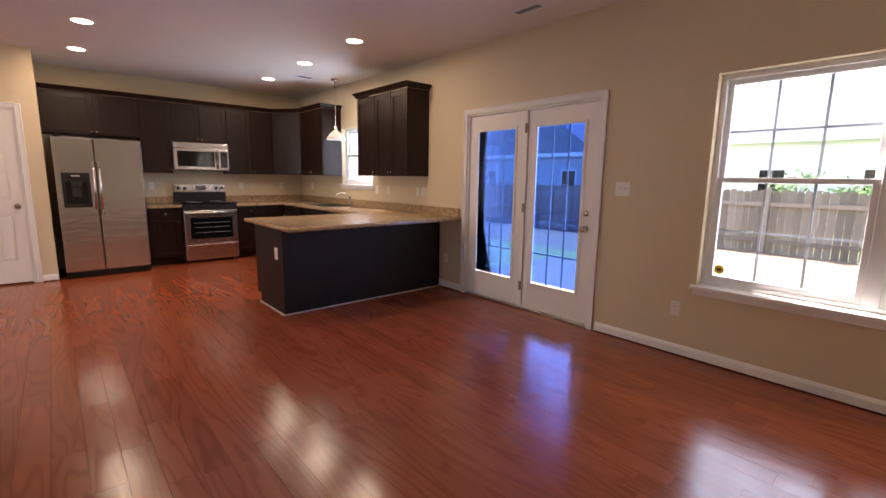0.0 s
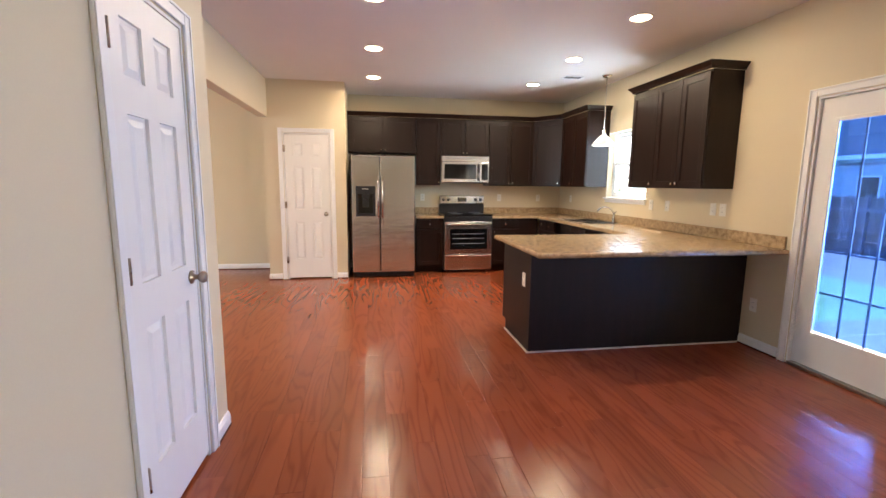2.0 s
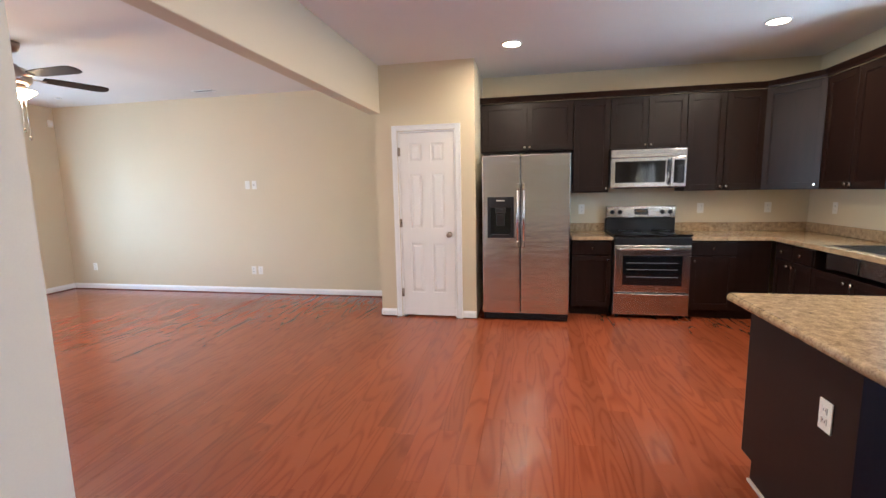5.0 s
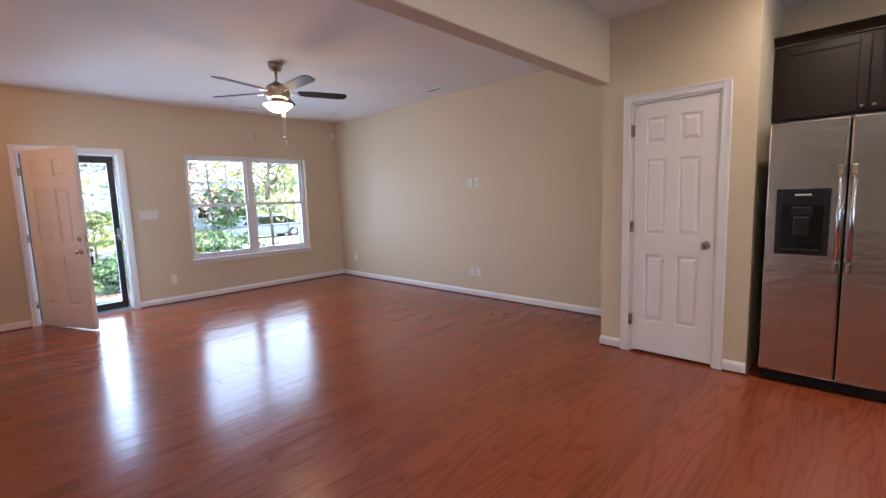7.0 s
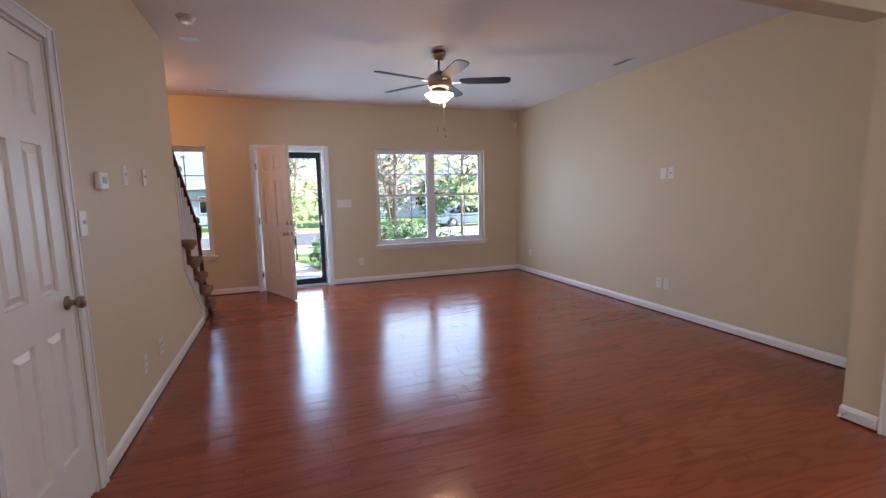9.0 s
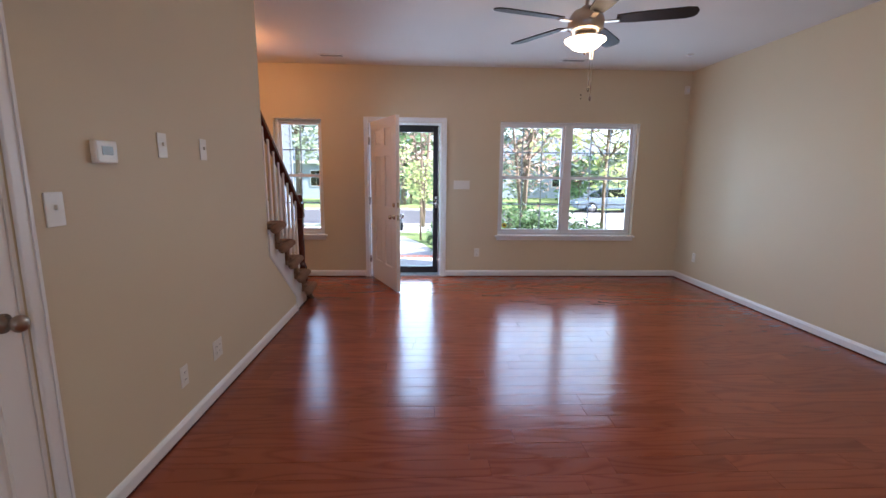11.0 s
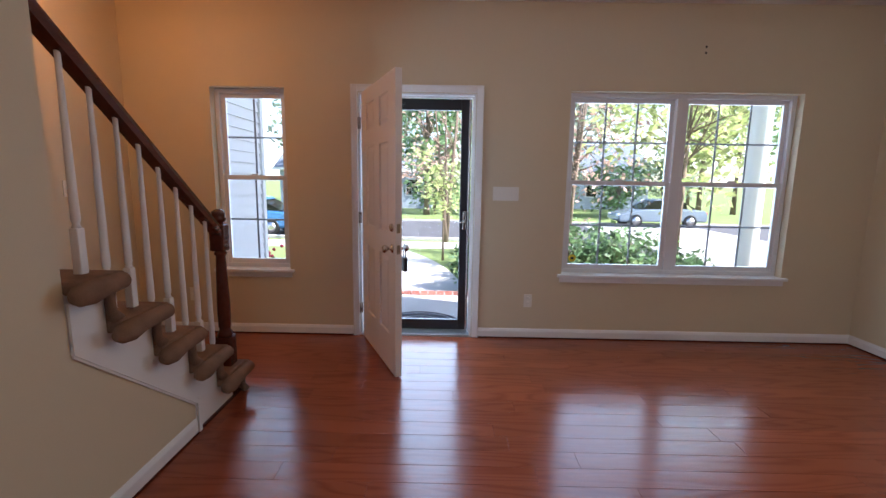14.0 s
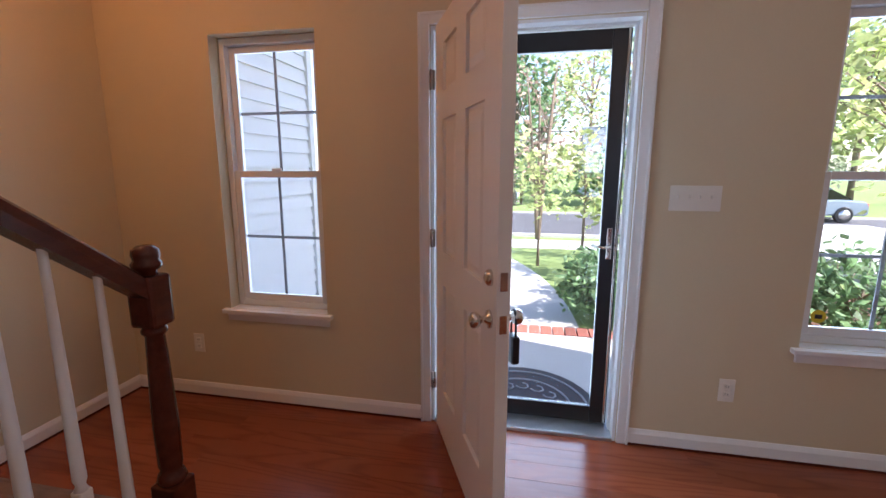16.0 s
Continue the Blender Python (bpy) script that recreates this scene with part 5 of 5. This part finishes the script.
def tree(name, label, x, y, h, trunk, radii, leaves, size, mat, seed, stems=1, z=None):
    rng = random.Random(seed)
    z = land(x) if z is None else z
    o = thing(name, label, "tree" if name == "tree" else "shrub", (x, y, z - 0.03))
    vs, fs, clumps = crown_of(rng, (0, 0, h - radii[2]), radii, leaves, size)
    bm = bmesh.new()
    for s in range(stems):
        a = rng.random() * 6.28
        lean = 0.0 if stems == 1 else 0.25
        pts = [(0.04 * s, 0, 0), (0.12 * lean * math.cos(a) * h, 0.12 * lean * math.sin(a) * h, h * 0.35), (0.3 * lean * math.cos(a) * h + rng.gauss(0, 0.03), 0.3 * lean * math.sin(a) * h, h * 0.7), (0.4 * lean * math.cos(a) * h, 0.4 * lean * math.sin(a) * h, h * 0.93)]
        tube(bm, pts, [trunk, trunk * 0.75, trunk * 0.45, trunk * 0.12], 8)
        for c in clumps[s::stems][:14]:
            t = rng.uniform(0.3, 0.75)
            a0 = Vector(pts[1]).lerp(Vector(pts[2]), t)
            mid = a0.lerp(c, 0.5) + Vector((0, 0, 0.05 * h * rng.random()))
            tube(bm, [a0, mid, c], [trunk * 0.35, trunk * 0.2, trunk * 0.06], 5)
    part("trunk", bm, BARK, o)
    me = bpy.data.meshes.new("crown")
    me.from_pydata(vs, [], fs)
    me.materials.append(mat)
    cr = new("crown", me)
    cr.parent = o
    return o


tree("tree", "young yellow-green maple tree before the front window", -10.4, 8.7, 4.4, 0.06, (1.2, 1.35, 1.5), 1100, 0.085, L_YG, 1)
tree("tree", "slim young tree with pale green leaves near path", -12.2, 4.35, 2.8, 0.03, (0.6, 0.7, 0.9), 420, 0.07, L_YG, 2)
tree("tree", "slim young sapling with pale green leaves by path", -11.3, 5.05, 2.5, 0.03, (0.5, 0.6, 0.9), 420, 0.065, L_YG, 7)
tree("tree", "rusty-leaved many-stemmed ornamental tree near the street", -13.0, 7.35, 4.6, 0.06, (1.6, 1.8, 1.6), 1000, 0.07, L_RUST, 3, 4)
tree("tree", "rusty half-bare ornamental tree beyond the path", -17.4, 4.4, 5.4, 0.07, (2.0, 2.3, 1.9), 900, 0.075, L_RUST, 4, 5)
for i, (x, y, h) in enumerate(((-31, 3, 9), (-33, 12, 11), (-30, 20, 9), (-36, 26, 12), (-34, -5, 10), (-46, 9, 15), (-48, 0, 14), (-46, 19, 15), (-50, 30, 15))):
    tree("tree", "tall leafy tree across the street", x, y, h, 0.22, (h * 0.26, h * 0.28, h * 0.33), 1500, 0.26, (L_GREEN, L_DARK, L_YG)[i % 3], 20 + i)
for i, (x, y, h, r) in enumerate(((-7.7, 5.95, 1.05, 0.50), (-7.5, 6.55, 1.02, 0.48), (-8.9, 5.35, 0.85, 0.5), (-9.7, 5.2, 0.7, 0.45), (-7.6, 7.25, 0.75, 0.42), (-8.5, 4.95, 0.7, 0.36))):
    tree("shrub", "dense green leafy shrub in the mulch bed", x, y, h, 0.02, (r, r, h * 0.42), 1700, 0.045, L_GREEN, 40 + i, 3)
for i, (x, y, h, r) in enumerate(((-31.5, 8.2, 3.2, 1.6), (-32.5, 11.5, 4.2, 2.0), (-31.5, 15.5, 3.6, 1.9), (-32.5, 19.0, 4.0, 2.0), (-32.0, 3.5, 3.4, 1.7))):
    tree("shrub", "large leafy shrub on the lawn across the street", x, y, h, 0.06, (r, r, h * 0.42), 1200, 0.17, (L_GREEN, L_DARK)[i % 2], 110 + i, 3)
tree("shrub", "small red-flowered plant at the garage corner", -7.75, 2.05, 0.75, 0.012, (0.28, 0.28, 0.3), 300, 0.035, L_GREEN, 60, 2)
FLOW = material("red_petals", (0.55, 0.05, 0.07), 0.6, vary=0.2)
rng = random.Random(9)
fl = bmesh.new()
for _ in range(26):
    c = Vector((-7.75 + rng.gauss(0, 0.15), 2.1 + rng.gauss(0, 0.15), 0.42 + rng.gauss(0, 0.12)))
    bmesh.ops.create_icosphere(fl, subdivisions=1, radius=0.025, matrix=Matrix.Translation(c))
solid("red_flowers", fl, FLOW, "cluster of small red flowers on the plant", "flowers", kind="stuff")


def car(label, paint, x, y, rz, z):
    """A parked saloon: body with wheel wells cut by dark arches, glass house, wheels, lights."""
    c = thing("parked_car", label, "car", (x, y, z), rz)
    bm = prism(bmesh.new(), [(-2.2, 0.30), (2.15, 0.28), (2.22, 0.45), (2.15, 0.66), (1.30, 0.86), (0.9, 0.92), (-1.35, 0.95), (-2.1, 0.88), (-2.25, 0.6)], "y", -0.86, 0.86)
    bmesh.ops.bevel(bm, geom=bm.edges[:], offset=0.06, segments=3, affect="EDGES")
    part("body", bm, paint, c)
    gl = prism(bmesh.new(), [(1.05, 0.90), (0.35, 1.36), (-0.85, 1.39), (-1.75, 0.93)], "y", -0.72, 0.72)
    bmesh.ops.bevel(gl, geom=gl.edges[:], offset=0.05, segments=2, affect="EDGES")
    part("windows", gl, BLACKG, c, "dark glazed cabin")
    rf_ = prism(bmesh.new(), [(0.40, 1.34), (0.30, 1.41), (-0.85, 1.43), (-0.98, 1.35)], "y", -0.66, 0.66)
    part("roof", rf_, paint, c)
    for px in (0.98, 0.38, -0.35, -1.05):
        part("pillar", tube(bmesh.new(), [(px, -0.77, 0.92), (px * 0.55 - 0.12, -0.69, 1.37)], 0.03, 6), paint, c)
    for wx in (1.35, -1.35):
        for wy in (-0.80, 0.80):
            wl = part("wheel", lathe(bmesh.new(), [(0.315, -0.10), (0.33, -0.07), (0.33, 0.07), (0.315, 0.10)], (wx, wy, 0.33), "Y", 24), BLACKP, c, "black tyre")
            sg = -1 if wy < 0 else 1
            part("rim", lathe(bmesh.new(), [(0.20, 0.085 * sg), (0.21, 0.11 * sg), (0.06, 0.115 * sg)], (wx, wy, 0.33), "Y", 20), STEEL, wl, "silver wheel rim")
    for wy in (-0.62, 0.62):
        part("headlight", boxes((2.10, 2.20, wy - 0.14, wy + 0.14, 0.55, 0.66), bevel=0.02), VINYL, c)
        part("tail_light", boxes((-2.25, -2.17, wy - 0.14, wy + 0.14, 0.66, 0.8), bevel=0.02), FLOW, c)
    return c


CARP = material("silver_car_paint", (0.27, 0.33, 0.39), 0.25, 0.4, vary=0.03, coat=0.6)
CARB = material("blue_car_paint", (0.06, 0.20, 0.42), 0.25, 0.2, vary=0.03, coat=0.6)
car("silver saloon car parked across the street", CARP, -25.3, 15.2, -90, -0.785)
car("blue car parked on the street beyond the garage", CARB, -19.6, -3.6, -90, -0.785)


def house(label, x, y, rz, w, d, h, z, wallmat, roofmat, rise=2.4, gable=False):
    """A small house: walls, pitched roof with overhang, windows and a door on its front (local -y)."""
    o = thing("house", label, "house", (x, y, z), rz)
    part("wall", boxes((-w / 2, w / 2, -d / 2, d / 2, 0, h)), wallmat, o)
    if gable:
        part("roof", prism(bmesh.new(), [(-w / 2 - 0.4, h), (w / 2 + 0.4, h), (0, h + rise)], "y", -d / 2 - 0.4, d / 2 + 0.4), roofmat, o)
    else:
        part("roof", prism(bmesh.new(), [(-d / 2 - 0.4, h), (d / 2 + 0.4, h), (0, h + rise)], "x", -w / 2 - 0.4, w / 2 + 0.4), roofmat, o)
    part("fascia", boxes((-w / 2 - 0.42, w / 2 + 0.42, -d / 2 - 0.45, -d / 2 - 0.41, h - 0.12, h + 0.08)), TRIM, o)
    n = max(2, int(w // 2.6))
    for k in range(n):
        xx = -w / 2 + (k + 0.5) * w / n
        for zz in ([1.0] if h < 4 else [1.0, 3.6]):
            wi = part("window", boxes((xx - 0.5, xx + 0.5, -d / 2 - 0.05, -d / 2 - 0.003, zz, zz + 1.35)), TRIM, o)
            for a in (0, 1):
                part("pane", boxes((xx - 0.43 + 0.44 * a, xx - 0.01 + 0.44 * a, -d / 2 - 0.065, -d / 2 - 0.052, zz + 0.07, zz + 1.28)), BLACKG, wi)
    return o


BLUEH = material("blue_grey_siding", (0.34, 0.39, 0.45), 0.6, vary=0.05, stretch=(1, 1, 6))
house("white sided neighbour house behind the yard", 27, 3.2, -90, 13, 8, 3.5, -0.4, SIDING, ROOF, 3.6)
house("blue-grey neighbour house with gable behind fence", 27, 17.5, -90, 9, 8, 3.2, -0.4, BLUEH, ROOF, 3.6, True)
house("white neighbour house with gable behind the fence", 30, 29, -90, 9, 8, 3.0, -0.4, SIDING, ROOF, 3.2, True)
house("pale house across the street behind trees", -45, 15, 90, 13, 9, 3.0, -0.8, BLUEH, ROOF, 2.8)
house("pale house across the street behind trees", -42, -3, 90, 12, 9, 3.0, -0.8, BLUEH, ROOF, 2.8)
for i, (x, y, h) in enumerate(((40, -14, 12), (38, 23, 10))):
    tree("tree", "tall dark tree behind the neighbour houses", x, y, h, 0.22, (h * 0.27, h * 0.3, h * 0.33), 1300, 0.3, L_DARK, 80 + i)
for i, (x, y) in enumerate(((21.6, 2.0), (21.5, 3.6))):
    tree("shrub", "round green shrub by the neighbour house", x, y, 2.0, 0.05, (0.8, 0.8, 0.8), 500, 0.11, L_GREEN, 90 + i, 3)

# yard fence
fe = thing("yard_fence", "weathered wooden privacy fence around the back yard", "fence", (0, 0, 0))
fb = mesh_of("fence_board", prism(bmesh.new(), [(0, 0), (0.138, 0), (0.138, 1.52), (0.11, 1.56), (0.028, 1.56), (0, 1.52)], "x", 0, 0.018), FENCE)
fz = land(13) - 0.02
for k in range(170):
    o = new("fence_board", fb)
    o.parent, o.location = fe, (13.0, -7 + 0.145 * k, fz + 0.02 * math.sin(k * 1.7))
for k in range(60):
    o = new("fence_board", fb)
    o.parent = fe
    o.matrix_local = pose(13.0 - 0.145 * k, 17.6, fz, 0, 0, 90)
for z in (0.35, 1.2):
    part("rail", boxes((12.94, 12.998, -7, 17.6, fz + z, fz + z + 0.09)), FENCE, fe)
for k in range(11):
    part("post", boxes((12.90, 12.995, -7 + 2.4 * k, -6.91 + 2.4 * k, fz, fz + 1.62), bevel=0.004), FENCE, fe)
yd = solid("yard_soil", boxes((7.32, 12.9, -6.9, 17.5, -0.5, land(13) + 0.09)), STRAW, "dry straw-coloured back yard soil", "ground", kind="structure")

# ---- floor boards ----
floor = thing("floor", "hand-scraped red oak hardwood floor boards", "floor", kind="structure")
rng = random.Random(5)
BW_, near, rest = 0.127, [], bmesh.new()
row_n = int(math.ceil((FX - LX) / BW_))
shared = {}
count = 0
for i in range(row_n):
    x0 = LX + i * BW_
    x1 = min(x0 + BW_, FX)
    y = DY - rng.random() * 1.2
    while y < BY:
        ln = rng.choice((0.6, 0.9, 1.2, 1.5))
        a, b = max(y, SY - 0.1 if x1 < CX - 0.05 else DY), min(y + ln, BY)
        y += ln
        if b - a < 0.05 or (x1 < CX - 0.1 and b < SY):
            continue
        whole = abs((b - a) - ln) < 1e-6 and x1 - x0 > 0.126
        xm, ym = (x0 + x1) / 2, (a + b) / 2
        if whole and count < 300 and ((-5.6 < xm < -1.0 and 3.2 < ym < 6.6) or (0.2 < xm < 2.0 and 0.6 < ym < 4.0)):
            if ln not in shared:
                shared[ln] = mesh_of("board", boxes((0.0003, BW_ - 0.0003, 0.0003, ln - 0.0003, -0.016, 0), bevel=0.0008), OAK)
            ob = new("board", shared[ln])
            ob.parent, ob.location = floor, (x0, a, 0)
            count += 1
        else:
            box(rest, x0 + 0.0003, x1 - 0.0003, a + 0.0003, b - 0.0003, -0.016, 0)
ob = part("boards", rest, OAK, floor)
tagged(ob, kind="stuff")
